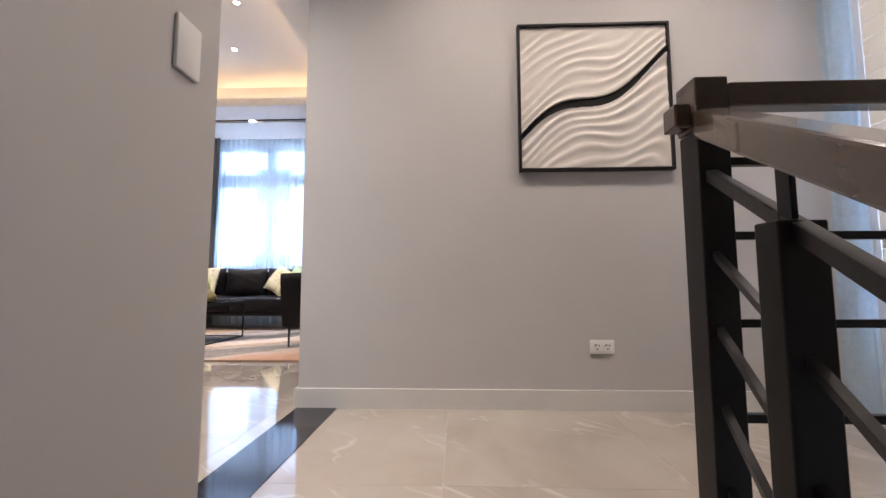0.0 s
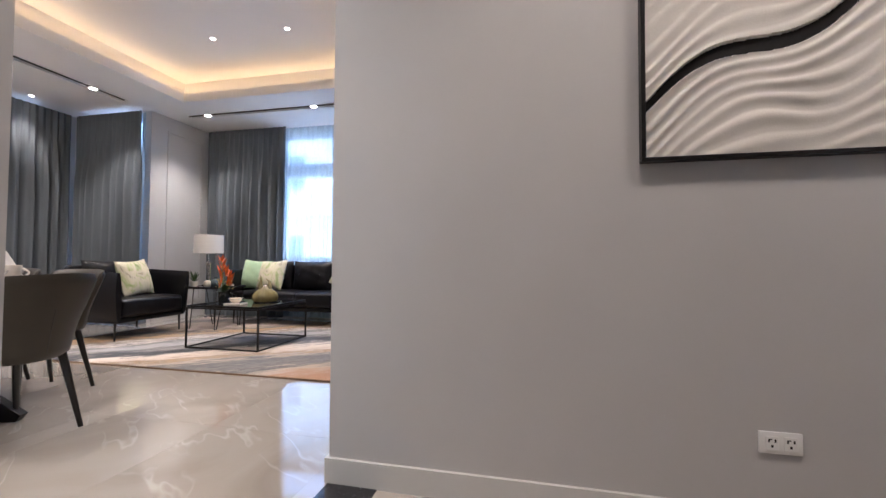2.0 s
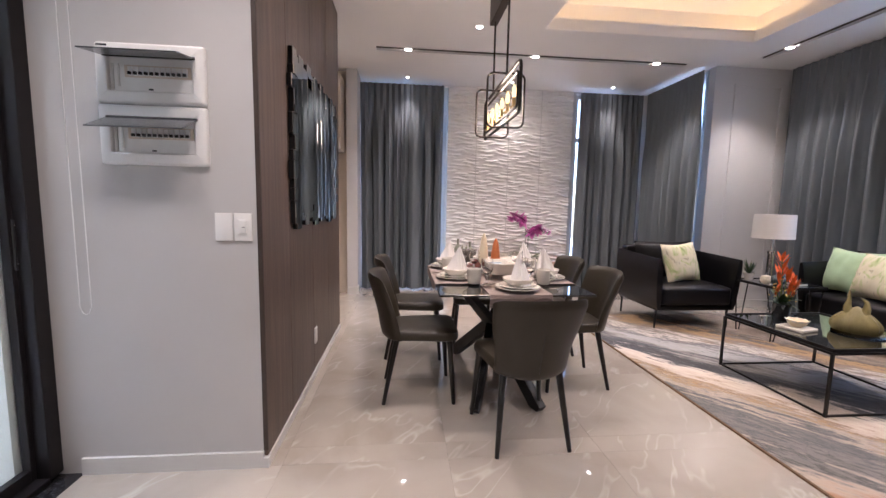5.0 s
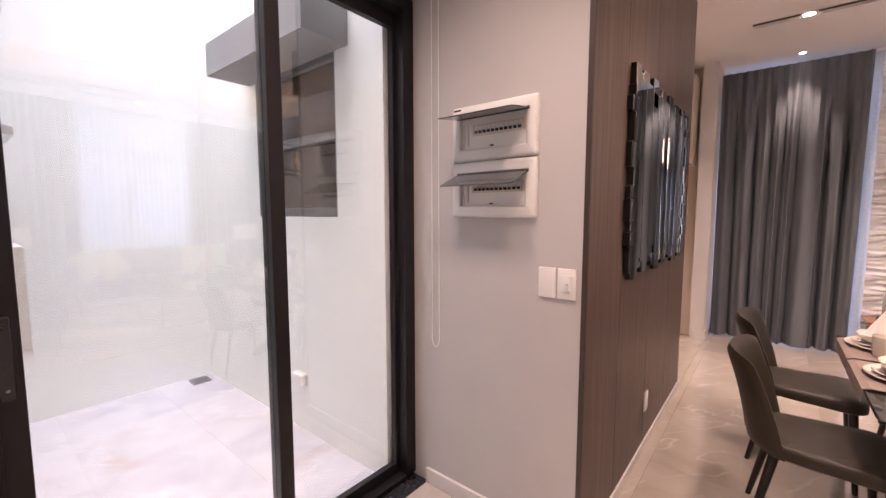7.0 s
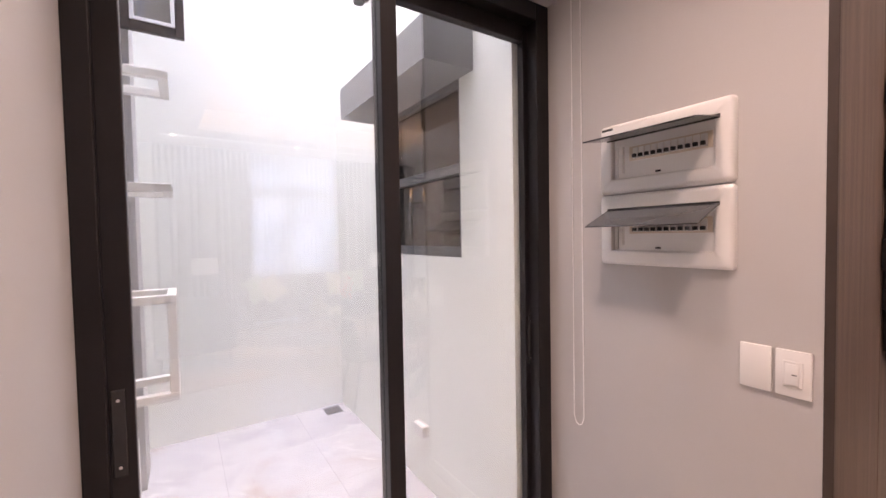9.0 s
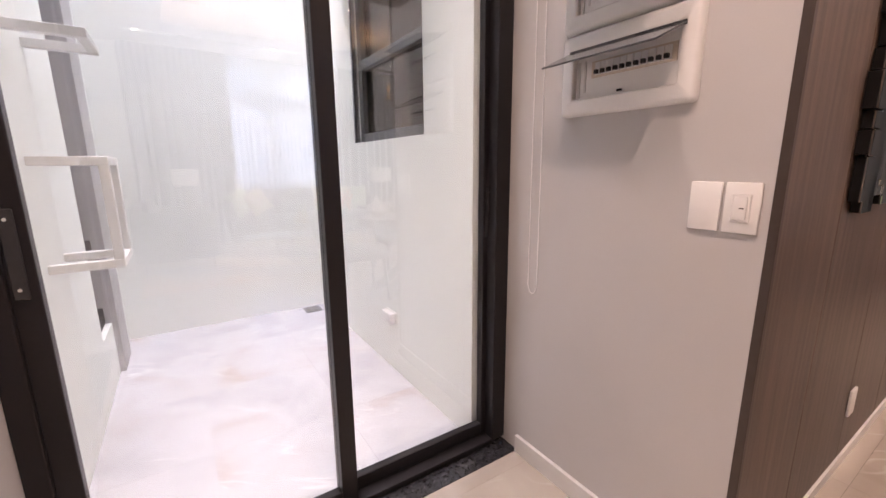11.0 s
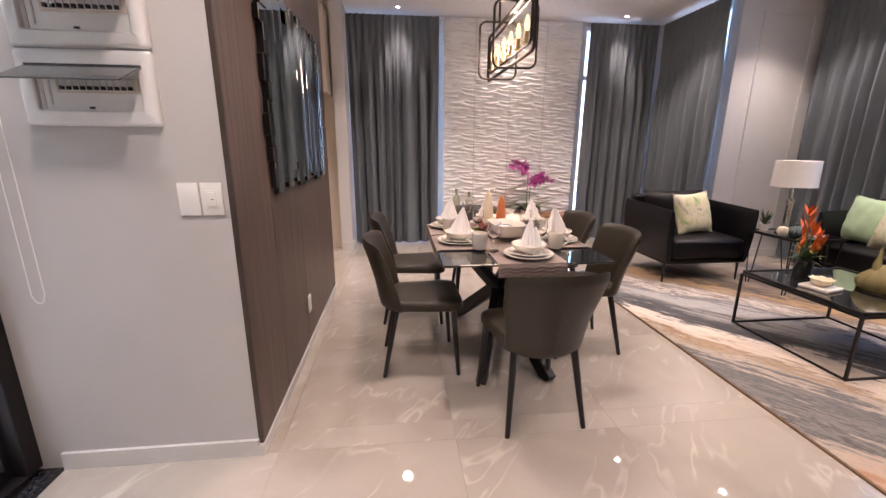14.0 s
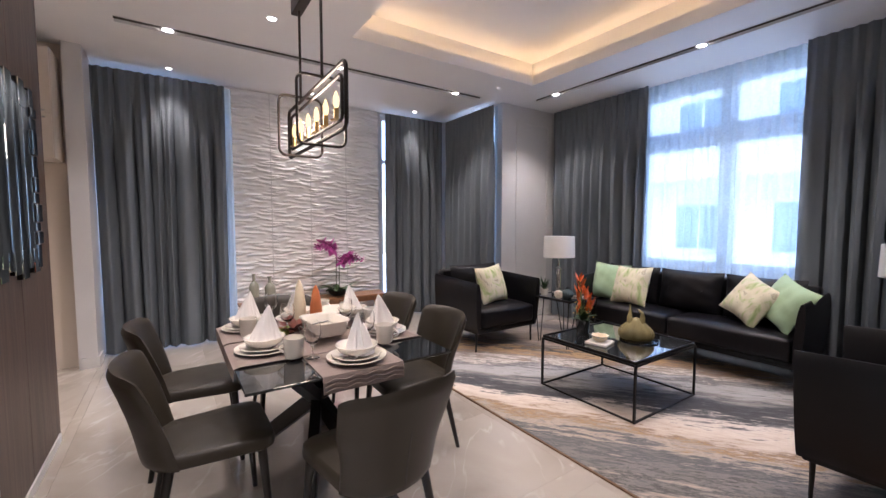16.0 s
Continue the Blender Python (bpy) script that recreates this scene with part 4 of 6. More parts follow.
def dish_pt(u, v):
    q = rounded(1, 1, 0.22, 5)
    m = len(q)
    x, y = q[int(u * m) % m]
    zs = [(0.03, 0.0, 0.0), (0.03, 0.15, 0.21), (0.045, 0.175, 0.24), (0.105, 0.195, 0.265), (0.107, 0.205, 0.28), (0.102, 0.205, 0.28), (0.10, 0.185, 0.252), (0.05, 0.165, 0.228), (0.042, 0.14, 0.2), (0.041, 0.0, 0.0)]
    z, w, d = zs[int(round(v * 9))]
    return (x * d, y * w, z)


part("dish", sheet(dish_pt, 24, 9, closed_u=True), M_CHINA, dish, smooth=True)
for sy in (-1, 1):
    part("wire_stand", rod([(-0.12, sy * 0.085, 0.004), (-0.13, sy * 0.1, 0.06), (0.13, sy * 0.1, 0.06), (0.12, sy * 0.085, 0.004)], 0.004, 6), M_CHROME, dish)
part("spoon", rod([(0.05, 0.05, 0.07), (0.10, -0.02, 0.112), (0.16, -0.12, 0.12)], 0.004, 6), M_CHROME, dish)

# a second round tureen, the candles, fruit and leaves in the middle
tureen = thing("serving_bowl", "white round serving bowl further down the table", "bowl", at=pose(-3.52, 2.30, TZ))
part("bowl", lathe([(0, 0.0), (0.06, 0), (0.10, 0.04), (0.125, 0.085), (0.122, 0.088), (0.095, 0.045), (0, 0.012)], 32), M_CHINA, tureen, smooth=True)
M_WAX_W, M_WAX_O = mat("ivory_wax", (0.72, 0.62, 0.45), 0.45, spread=0.05), mat("orange_wax", (0.50, 0.15, 0.045), 0.45, spread=0.12)
for nm, x, y, h, m_, lb in (("candle", -3.50, 2.075, 0.285, M_WAX_W, "tall ivory cone candle among dried leaves"), ("candle", -3.47, 2.16, 0.25, M_WAX_O, "rust-orange cone candle among dried leaves")):
    solid(nm, lathe([(0, 0), (0.034, 0), (0.037, 0.02), (0.034, h * 0.5), (0.02, h * 0.85), (0.006, h * 0.98), (0, h)], 20), m_, lb, "candle", True, group="candles", at=pose(x, y, TZ))
M_DRY, M_GRAPE = mat("dried_red_brown_leaf", (0.20, 0.05, 0.03), 0.6, spread=0.4, scale=30), mat("green_fruit", (0.22, 0.27, 0.06), 0.3, spread=0.2)
arr = thing("dried_arrangement", "centrepiece of red-brown dried leaves and small fruit", "arrangement", at=pose(-3.40, 2.03, TZ))
for k in range(16):
    bm = bmesh.new()
    a = 2 * math.pi * k / 16 + rng.uniform(-0.2, 0.2)
    leaf_blade((0.015 * math.cos(a), 0.015 * math.sin(a), 0.01), (math.cos(a), math.sin(a), rng.uniform(0.4, 1.4)), rng.uniform(0.07, 0.12), 0.055, rng.uniform(0.0, 0.04), bm, 5)
    part("leaf", bm, M_DRY, arr, smooth=True)
for k in range(9):
    a, r = rng.uniform(0, 6.28), rng.uniform(0.02, 0.07)
    part("fruit", lathe([(0, 0), (0.012, 0.003), (0.017, 0.015), (0.012, 0.027), (0, 0.03)], 10, (r * math.cos(a) - 0.02, -0.03 + r * math.sin(a), rng.uniform(0, 0.02))), M_GRAPE, arr, smooth=True)

# ---- dining chairs ----
M_CHAIR = mat("olive_grey_leather", (0.032, 0.0265, 0.0185), 0.42, spread=0.16, scale=7, bump=0.12, bump_scale=240, spec=0.38)
M_CHAIR_LEG = mat("black_lacquered_wood", (0.010, 0.0095, 0.009), 0.3, spread=0.2)


def dining_chair():
    """A chair that faces +x, its origin on the floor under the seat's middle."""
    t = thing("dining_chair", "dining chair in dark olive-grey leather with black tapered legs", "chair", "chairs round the dining table")

    def cushion(u, v):
        q = rounded(1, 1, 0.17, 6)
        x, y = q[int(round(u * len(q))) % len(q)]
        zs = [(0.405, 0.0), (0.405, 0.95), (0.411, 0.99), (0.432, 1.0), (0.455, 0.985), (0.464, 0.94), (0.470, 0.6), (0.472, 0.0)]
        z, k = zs[int(round(v * 7))]
        wide = 0.41 + 0.09 * x
        return (x * 0.45 * k + 0.010, y * wide * k, z)

    part("seat", sheet(cushion, 28, 7, closed_u=True), M_CHAIR, t, smooth=True)

    def shell(u, v):
        s = (u - 0.5) * 2
        k = abs(s)
        half = 0.194 + 0.050 * v ** 0.9 - 0.012 * math.sin(math.pi * min(1.0, v * 1.6))
        ang = s * 1.10
        y = half * math.sin(ang) / math.sin(1.10)
        wrap = (1 - math.cos(ang)) * (0.20 - 0.03 * v)
        x = -0.232 - 0.105 * v + 0.012 * math.sin(math.pi * v) + wrap
        corner = max(0.0, (k - 0.72) / 0.28) ** 2.2
        zb, zt_ = 0.392 + 0.014 * s * s, 0.820 - 0.012 * s * s - 0.016 * corner
        return (x, y, zb + (zt_ - zb) * v)

    bm = bmesh.new()
    for side in (1, -1):
        def padded(u, v, side=side):
            uu, vv = min(max(u, 0.004), 0.996), min(max(v, 0.004), 0.996)
            p = Vector(shell(u, v))
            du = Vector(shell(uu + 0.004, vv)) - Vector(shell(uu - 0.004, vv))
            dv = Vector(shell(uu, vv + 0.004)) - Vector(shell(uu, vv - 0.004))
            n = du.cross(dv).normalized()
            e = max(0.0, 1 - abs(2 * u - 1) ** 9) ** 0.5 * max(0.0, 1 - abs(2 * v - 1) ** 12) ** 0.5
            return p + n * (side * 0.021 * e)
        sheet(padded, 30, 18, bm=bm)
    bmesh.ops.remove_doubles(bm, verts=bm.verts, dist=0.0004)
    bmesh.ops.recalc_face_normals(bm, faces=bm.faces)
    part("backrest", bm, M_CHAIR, t, smooth=True)
    seam = [Vector(shell(0.5, v / 10)) + Vector((-0.0215, 0, 0)) for v in range(1, 7)]
    part("back_seam", rod(seam, 0.0022, 6), M_CHAIR_LEG, t)
    for x, y, fx, fy in ((0.175, 0.185, 0.205, 0.215), (0.175, -0.185, 0.205, -0.215), (-0.155, 0.15, -0.235, 0.195), (-0.155, -0.15, -0.235, -0.195)):
        part("leg", rod([(x, y, 0.41), (fx, fy, 0.0)], 0.020, 10, r2=0.012), M_CHAIR_LEG, t, smooth=True)
    return t


chair = dining_chair()
# turn: the way the sitter faces, degrees from +x
SEATS = [(-2.594, 2.117, 184.5), (-3.122, 1.585, 90.5), (-3.86, 1.57, 88), (-3.245, 2.655, -91), (-3.86, 2.66, -88), (-4.06, 2.12, 0)]
chair.matrix_basis = pose(SEATS[0][0], SEATS[0][1], 0, 0, 0, SEATS[0][2])
for x, y, a in SEATS[1:]:
    copy_thing(chair, pose(x, y, 0, 0, 0, a))

# ---- pendant over the table ----
M_IRON = mat("dark_bronze_iron", (0.022, 0.016, 0.012), 0.4, 0.6, spread=0.3, scale=20)
pend = thing("pendant_light", "linear cage pendant of dark iron frames with candle bulbs", "pendant light")


def frame_loop(pts, r):
    return rod(pts, r, 8, closed=True)


PYC = 2.12
outer = [(-3.33 + a, PYC, 1.935 + b) for a, b in rounded(1.02, 0.29, 0.035)]
inner = [(-3.33 + a, PYC, 1.935 + b) for a, b in rounded(0.92, 0.20, 0.03)]
part("outer_frame", frame_loop(outer, 0.010), M_IRON, pend, smooth=True)
part("inner_frame", frame_loop(inner, 0.008), M_IRON, pend, smooth=True)
for x, w, h, z in ((-3.16, 0.245, 0.34, 1.935), (-3.56, 0.245, 0.34, 1.935)):
    part("cross_frame", frame_loop([(x, PYC + a, z + b) for a, b in rounded(w, h, 0.04)], 0.007), M_IRON, pend, smooth=True)
for x in (-3.55, -3.15):
    part("rod", rod([(x, PYC, 2.08), (x, PYC, 2.586)], 0.007, 8), M_IRON, pend)
pl = bpy.data.lights.new("pendant_lamp", "POINT")
pl.energy, pl.shadow_soft_size, pl.color = 3.4, 0.16, (1.0, 0.76, 0.5)
new("pendant_lamp", pl).location = (-3.33, PYC, 1.93)
part("canopy", box(-3.62, -3.10, PYC - 0.028, PYC + 0.028, 2.585, 3.0, 0.004), M_IRON, pend, "dark bronze ceiling box")
for k in range(6):
    x = -3.71 + 0.152 * k
    h = part("lamp_holder", lathe([(0, 1.842), (0.027, 1.842), (0.027, 1.848), (0.012, 1.852), (0.012, 1.90), (0, 1.90)], 14, (x, PYC, 0)), M_BRASS, pend, smooth=True)
    part("bulb", lathe([(0, 1.90), (0.009, 1.90), (0.0145, 1.925), (0.013, 1.95), (0.005, 1.975), (0, 1.98)], 14, (x, PYC, 0)), M_BULB, h, "glowing candle bulb", True)

# ---- frameless mirror on the wood wall, edged with staggered mirror strips ----
mir = thing("wall_mirror", "frameless wall mirror with uneven edges of small mirror strips", "mirror")
MX0, MX1, MZ0, MZ1, MY = -4.20, -2.83, 1.19, 2.02, 0.8385
part("backing", box(MX0 + 0.03, MX1 - 0.03, MY, MY + 0.012, MZ0, MZ1), M_BLACK_METAL, mir)
n_s = 9
for k in range(n_s):
    x0 = MX0 + 0.05 + (MX1 - MX0 - 0.1) * k / n_s
    x1 = x0 + (MX1 - MX0 - 0.1) / n_s
    dz = (0.05, -0.01, 0.03, 0.0, 0.06, 0.02, 0.045, 0.0, 0.035)[k]
    part("strip", box(x0 + 0.001, x1 - 0.001, MY + 0.012, MY + 0.024 + 0.0005 * k, MZ0 - 0.02 + dz * 0.5, MZ1 + 0.03 - dz * 0.4, 0.003, 1), M_MIRROR, mir)


def edge_tile(x0, x1, z0, z1, d):
    """A bevelled mirror piece on a black block."""
    t = part("edge_tile", box(x0 + 0.002, x1 - 0.002, MY + 0.001, MY + d, z0 + 0.002, z1 - 0.002), M_BLACK_METAL, mir, "black backed edge piece")
    part("mirror_face", box(x0, x1, MY + d, MY + d + 0.007, z0, z1, 0.002, 1), M_MIRROR, t)


ez = MZ0 - 0.06
k = 0
while ez < MZ1 + 0.02:
    h = (0.13, 0.07, 0.05, 0.10, 0.06, 0.08, 0.12)[k % 7]
    out = (0.0, 0.025, 0.01, 0.035, 0.015)[k % 5]
    edge_tile(MX1 - 0.07, MX1 + out, ez, ez + h - 0.003, (0.022, 0.028)[k % 2])
    edge_tile(MX0 - out, MX0 + 0.07, ez, ez + h - 0.003, (0.022, 0.028)[k % 2])
    ez += h
    k += 1
for k in range(13):
    x = MX0 + 0.04 + (MX1 - MX0 - 0.08) * k / 13
    w = (MX1 - MX0 - 0.08) / 13
    lo, hi = (0.06, 0.03, 0.075, 0.045, 0.02)[k % 5], (0.05, 0.08, 0.03, 0.065)[k % 4]
    edge_tile(x + 0.001, x + w - 0.001, MZ0 - lo - 0.02, MZ0 + 0.05, (0.020, 0.016)[k % 2])
    edge_tile(x + 0.001, x + w - 0.001, MZ1 - 0.06, MZ1 + hi, (0.016, 0.020)[k % 2])

# ---- living area ----
M_LEATHER = mat("black_leather", (0.0055, 0.0052, 0.0068), 0.36, spread=0.25, scale=6, bump=0.15, bump_scale=200, spec=0.24)
def rug_cloth(name, bands, turn, start, span):
    """Streaks laid across the rug in bands (offset, colour), torn and drawn out along the weave."""
    m = bpy.data.materials.new(name)
    m.use_nodes = True
    nt = m.node_tree
    b = nt.nodes["Principled BSDF"]
    b.inputs["Roughness"].default_value, b.inputs["Sheen Weight"].default_value = 0.95, 0.15
    tc, rot, sep, r = (nt.nodes.new("ShaderNode" + k) for k in ("TexCoord", "Mapping", "SeparateXYZ", "ValToRGB"))
    rot.inputs["Rotation"].default_value = (0, 0, radians(-turn))
    nt.links.new(tc.outputs["Object"], rot.inputs[0])
    nt.links.new(rot.outputs[0], sep.inputs[0])
    last = sep.outputs["Y"]
    for along, across, detail, rough, reach in ((0.6, 1.2, 3, 0.5, 0.85), (1.7, 8.0, 10, 0.72, 1.0), (5.0, 24.0, 9, 0.8, 0.95)):
        mp, n, k = (nt.nodes.new("ShaderNode" + q) for q in ("Mapping", "TexNoise", "Math"))
        mp.inputs["Scale"].default_value = (along, across, 1)
        n.inputs["Scale"].default_value, n.inputs["Detail"].default_value, n.inputs["Roughness"].default_value = 1.0, detail, rough
        k.operation, k.inputs[1].default_value = "MULTIPLY_ADD", reach
        nt.links.new(rot.outputs[0], mp.inputs[0])
        nt.links.new(mp.outputs[0], n.inputs[0])
        nt.links.new(n.outputs[0], k.inputs[0])
        nt.links.new(last, k.inputs[2])
        last = k.outputs[0]
    fit = nt.nodes.new("ShaderNodeMapRange")
    fit.inputs[1].default_value, fit.inputs[2].default_value = start + 1.47, start + span + 1.47
    nt.links.new(last, fit.inputs[0])
    nt.links.new(fit.outputs[0], r.inputs[0])
    e = r.color_ramp.elements
    e[0].position, e[0].color = 0.0, (*bands[0][1], 1)
    e[1].position, e[1].color = 1.0, (*bands[-1][1], 1)
    for p, c in bands[1:-1]:
        e.new((p - start) / span).color = (*c, 1)
    # pile: short tufts
    fn, bp = nt.nodes.new("ShaderNodeTexNoise"), nt.nodes.new("ShaderNodeBump")
    fn.inputs["Scale"].default_value, fn.inputs["Detail"].default_value = 190, 3
    nt.links.new(tc.outputs["Object"], fn.inputs[0])
    bp.inputs["Strength"].default_value, bp.inputs["Distance"].default_value = 0.5, 0.006
    nt.links.new(fn.outputs[0], bp.inputs["Height"])
    nt.links.new(bp.outputs[0], b.inputs["Normal"])
    nt.links.new(r.outputs[0], b.inputs["Base Color"])
    return m


RUST, BEIGE, CREAM_W, OCHRE = (0.37, 0.205, 0.12), (0.44, 0.355, 0.285), (0.60, 0.525, 0.46), (0.38, 0.24, 0.105)
SLATE, GREY_W, DARK_W, BROWN_W, BLUE_G = (0.062, 0.064, 0.074), (0.215, 0.198, 0.182), (0.030, 0.029, 0.033), (0.16, 0.11, 0.08), (0.31, 0.30, 0.298)
RUG_BANDS = [(3.1, RUST), (3.62, RUST), (3.90, BEIGE), (4.00, GREY_W), (4.08, DARK_W), (4.13, GREY_W), (4.30, SLATE), (4.36, GREY_W), (4.43, BEIGE), (4.50, GREY_W), (4.54, OCHRE), (4.62, BROWN_W), (4.66, BEIGE), (4.92, CREAM_W), (5.01, SLATE),
             (5.14, DARK_W), (5.24, SLATE), (5.36, GREY_W), (5.48, BLUE_G), (5.60, BLUE_G), (5.66, SLATE), (5.76, GREY_W), (5.80, CREAM_W), (5.88, GREY_W), (5.96, BROWN_W), (6.14, OCHRE), (6.22, DARK_W), (6.60, BEIGE), (7.10, SLATE), (7.7, BEIGE)]
M_RUG = rug_cloth("abstract_rug", RUG_BANDS, 39, 3.1, 4.6)
M_RUG_EDGE = mat("tan_rug_binding", (0.17, 0.105, 0.06), 0.9, spread=0.2, scale=60, bump=0.3)
RX0, RX1, RY0, RY1 = -4.92, -0.95, 3.345, 5.95
rug = thing("rug", "large abstract rug streaked in grey, cream and rust", "rug")
part("rug_field", box(RX0 + 0.012, RX1 - 0.012, RY0 + 0.012, RY1 - 0.012, 0.001, 0.013, 0.004), M_RUG, rug)
for b in ((RX0, RX1, RY0, RY0 + 0.012), (RX0, RX1, RY1 - 0.012, RY1), (RX0, RX0 + 0.012, RY0 + 0.012, RY1 - 0.012), (RX1 - 0.012, RX1, RY0 + 0.012, RY1 - 0.012)):
    part("binding", box(b[0], b[1], b[2], b[3], 0.001, 0.011), M_RUG_EDGE, rug)
RUGZ = 0.013


def pillow_cushion(w, h, d, puff=1.0, ear=0.05):
    """A stuffed square cushion standing in the y-z plane, its origin at the middle."""
    def f(side):
        def g(u, v):
            a, b = 2 * u - 1, 2 * v - 1
            e = max(0.0, (1 - abs(a) ** 2.6)) ** 0.55 * max(0.0, (1 - abs(b) ** 2.6)) ** 0.55
            pinch = 1 - ear * (1 - a * a) * b * b - ear * (1 - b * b) * a * a
            wr = 0.006 * math.sin(9 * a + 5 * b) * math.sin(7 * b - 3 * a) + 0.004 * math.sin(19 * a * b + 4 * a)
            return (side * (d / 2 * e * puff + wr * e), a * w / 2 * pinch, b * h / 2 * pinch)
        return g
    bm = sheet(f(1), 16, 16)
    sheet(f(-1), 16, 16, bm=bm)
    bmesh.ops.remove_doubles(bm, verts=bm.verts, dist=0.0006)
    return bm


def bulge(x0, x1, y0, y1, z0, z1, r, crown=0.0, n=10):
    """An upholstered block: rounded box whose top swells."""
    bm = box(x0, x1, y0, y1, z0, z1, r, 4)
    top = [f for f in bm.faces if f.normal.z > 0.99]
    if crown and top:
        bmesh.ops.subdivide_edges(bm, edges=list({e for f in top for e in f.edges}), cuts=5, use_grid_fill=True)
        for v in bm.verts:
            if v.co.z > z1 - 0.001:
                u, w = (v.co.x - x0) / (x1 - x0), (v.co.y - y0) / (y1 - y0)
                v.co.z += crown * max(0, math.sin(math.pi * u)) ** 0.6 * max(0, math.sin(math.pi * w)) ** 0.6
    return bm


def seat_unit(name, label, group, width, depth, seats):
    """A sofa or armchair facing +x; origin on the floor, middle of its front edge."""
    t = thing(name, label, "sofa" if seats > 1 else "armchair", group)
    hw = width / 2
    part("base", box(-depth + 0.06, -0.02, -hw + 0.05, hw - 0.05, 0.19, 0.25, 0.012), M_LEATHER, t, smooth=True)
    for s in (-1, 1):
        yi, yo = s * (hw - 0.065), s * (hw - 0.04)

        def f(u, v, s=s, yi=yi, yo=yo):
            tt = u
            x = -depth + 0.03 + (depth - 0.03) * tt
            zt_ = 0.765 - 0.03 * tt
            q = rounded(1, 1, 0.42, 4)
            px, pz = q[int(round(v * len(q))) % len(q)]
            z = 0.20 + (pz + 0.5) * (zt_ - 0.20)
            y = yi + (yo - yi) * ((z - 0.2) / 0.5) * 1.2 + px * 0.062
            return (x + 0.06 * (z - 0.2) * (tt - 0.3), y, z)

        bm = sheet(f, 8, 20)
        bmesh.ops.remove_doubles(bm, verts=bm.verts, dist=0.0005)
        bmesh.ops.holes_fill(bm, edges=[e for e in bm.edges if len(e.link_faces) < 2], sides=0)
        part("arm", bm, M_LEATHER, t, smooth=True)
    part("back", box(-depth, -depth + 0.12, -hw + 0.06, hw - 0.06, 0.20, 0.815, 0.035, 3), M_LEATHER, t, smooth=True)
    sw = (width - 0.19) / seats
    for k in range(seats):
        y0 = -hw + 0.095 + sw * k
        part("seat_cushion", bulge(-depth + 0.13, 0.02, y0 + 0.003, y0 + sw - 0.003, 0.25, 0.44, 0.035, 0.028), M_LEATHER, t, smooth=True)
    bw = (width - 0.24) / (3 if seats > 1 else 1)
    for k in range(3 if seats > 1 else 1):
        y0 = -hw + 0.12 + bw * k
        bm = pillow_cushion(bw - 0.01, 0.43, 0.19)
        bm.transform(pose(-depth + 0.20, y0 + bw / 2, 0.655, 0, -9, 0))
        p = part("back_cushion", bm, M_LEATHER, t, smooth=True)
        for dy in (-bw / 4, bw / 4) if seats > 1 else ():
            part("button", lathe([(0, 0), (0.012, 0), (0.009, 0.006), (0, 0.008)], 10, bm=None), M_LEATHER, p).matrix_basis = pose(-depth + 0.298, y0 + bw / 2 + dy, 0.675, 0, 82, 0)
    for x in (-0.06, -depth + 0.08):
        for s in (-1, 1):
            part("leg", rod([(x, s * (hw - 0.075), 0.20), (x, s * (hw - 0.07), 0.0)], 0.014, 8, r2=0.009), M_BLACK_METAL, t, smooth=True)
    return t


ac = seat_unit("armchair", "black leather armchair with slim metal legs standing on the rug", "black armchairs", 0.95, 0.80, 1)
ac.matrix_basis = pose(-4.33, 4.50, RUGZ, 0, 0, 0)
copy_thing(ac, pose(-1.74, 4.45, RUGZ, 0, 0, 180))
sofa = seat_unit("sofa", "black leather sofa with tufted back cushions before the window", "", 2.13, 0.64, 2)
sofa.matrix_basis = pose(-3.145, 5.50, 0.013, 0, 0, -90)

M_MINT = mat("mint_cushion_cloth", (0.36, 0.50, 0.31), 0.8, spread=0.08, scale=12, bump=0.25, bump_scale=220, sheen=0.2)
M_PRINT = ramp_mat("leaf_print_cloth", [(0.30, (0.28, 0.36, 0.14)), (0.40, (0.46, 0.50, 0.27)), (0.47, (0.60, 0.56, 0.40)), (0.60, (0.62, 0.58, 0.44)), (0.66, (0.36, 0.33, 0.24)), (0.75, (0.58, 0.54, 0.38))], (1, 1.4, 0.8), 5.5, 0.8, 5, 1.8, bump=0.25)
CUSH = [
    (-4.62, 4.50, 0.675, 0.44, 0.44, 8, -16, 4, M_PRINT, "cream cushion printed with green leaves on the armchair"),
    (-3.98, 5.80, 0.68, 0.45, 0.45, -84, -16, -3, M_MINT, "plain mint green cushion on the sofa"),
    (-3.66, 5.72, 0.68, 0.46, 0.45, -98, -20, 3, M_PRINT, "cream cushion printed with green leaves on the sofa"),
    (-2.54, 5.75, 0.685, 0.41, 0.41, -108, -26, -24, M_PRINT, "cream leaf-print cushion leaning at the sofa's end"),
    (-2.30, 5.77, 0.69, 0.42, 0.42, -120, -22, -20, M_MINT, "plain mint green cushion leaning on the sofa arm"),
]
for x, y, z, w, h, yaw, tip, roll_, m_, lb in CUSH:
    c = solid("cushion", pillow_cushion(w, h, 0.20, 1.0, 0.11), m_, lb, "cushion", True, group="scatter cushions", at=pose(x, y, z, 0, 0, yaw) @ pose(0, 0, 0, 0, tip, 0) @ pose(0, 0, 0, roll_, 0, 0))

# coffee table: black glass in a thin steel frame
ct = thing("coffee_table", "square coffee table with black glass top in thin black steel", "coffee table")
CX0, CX1, CY0, CY1, CTZ = -3.41, -2.59, 4.03, 4.86, 0.44
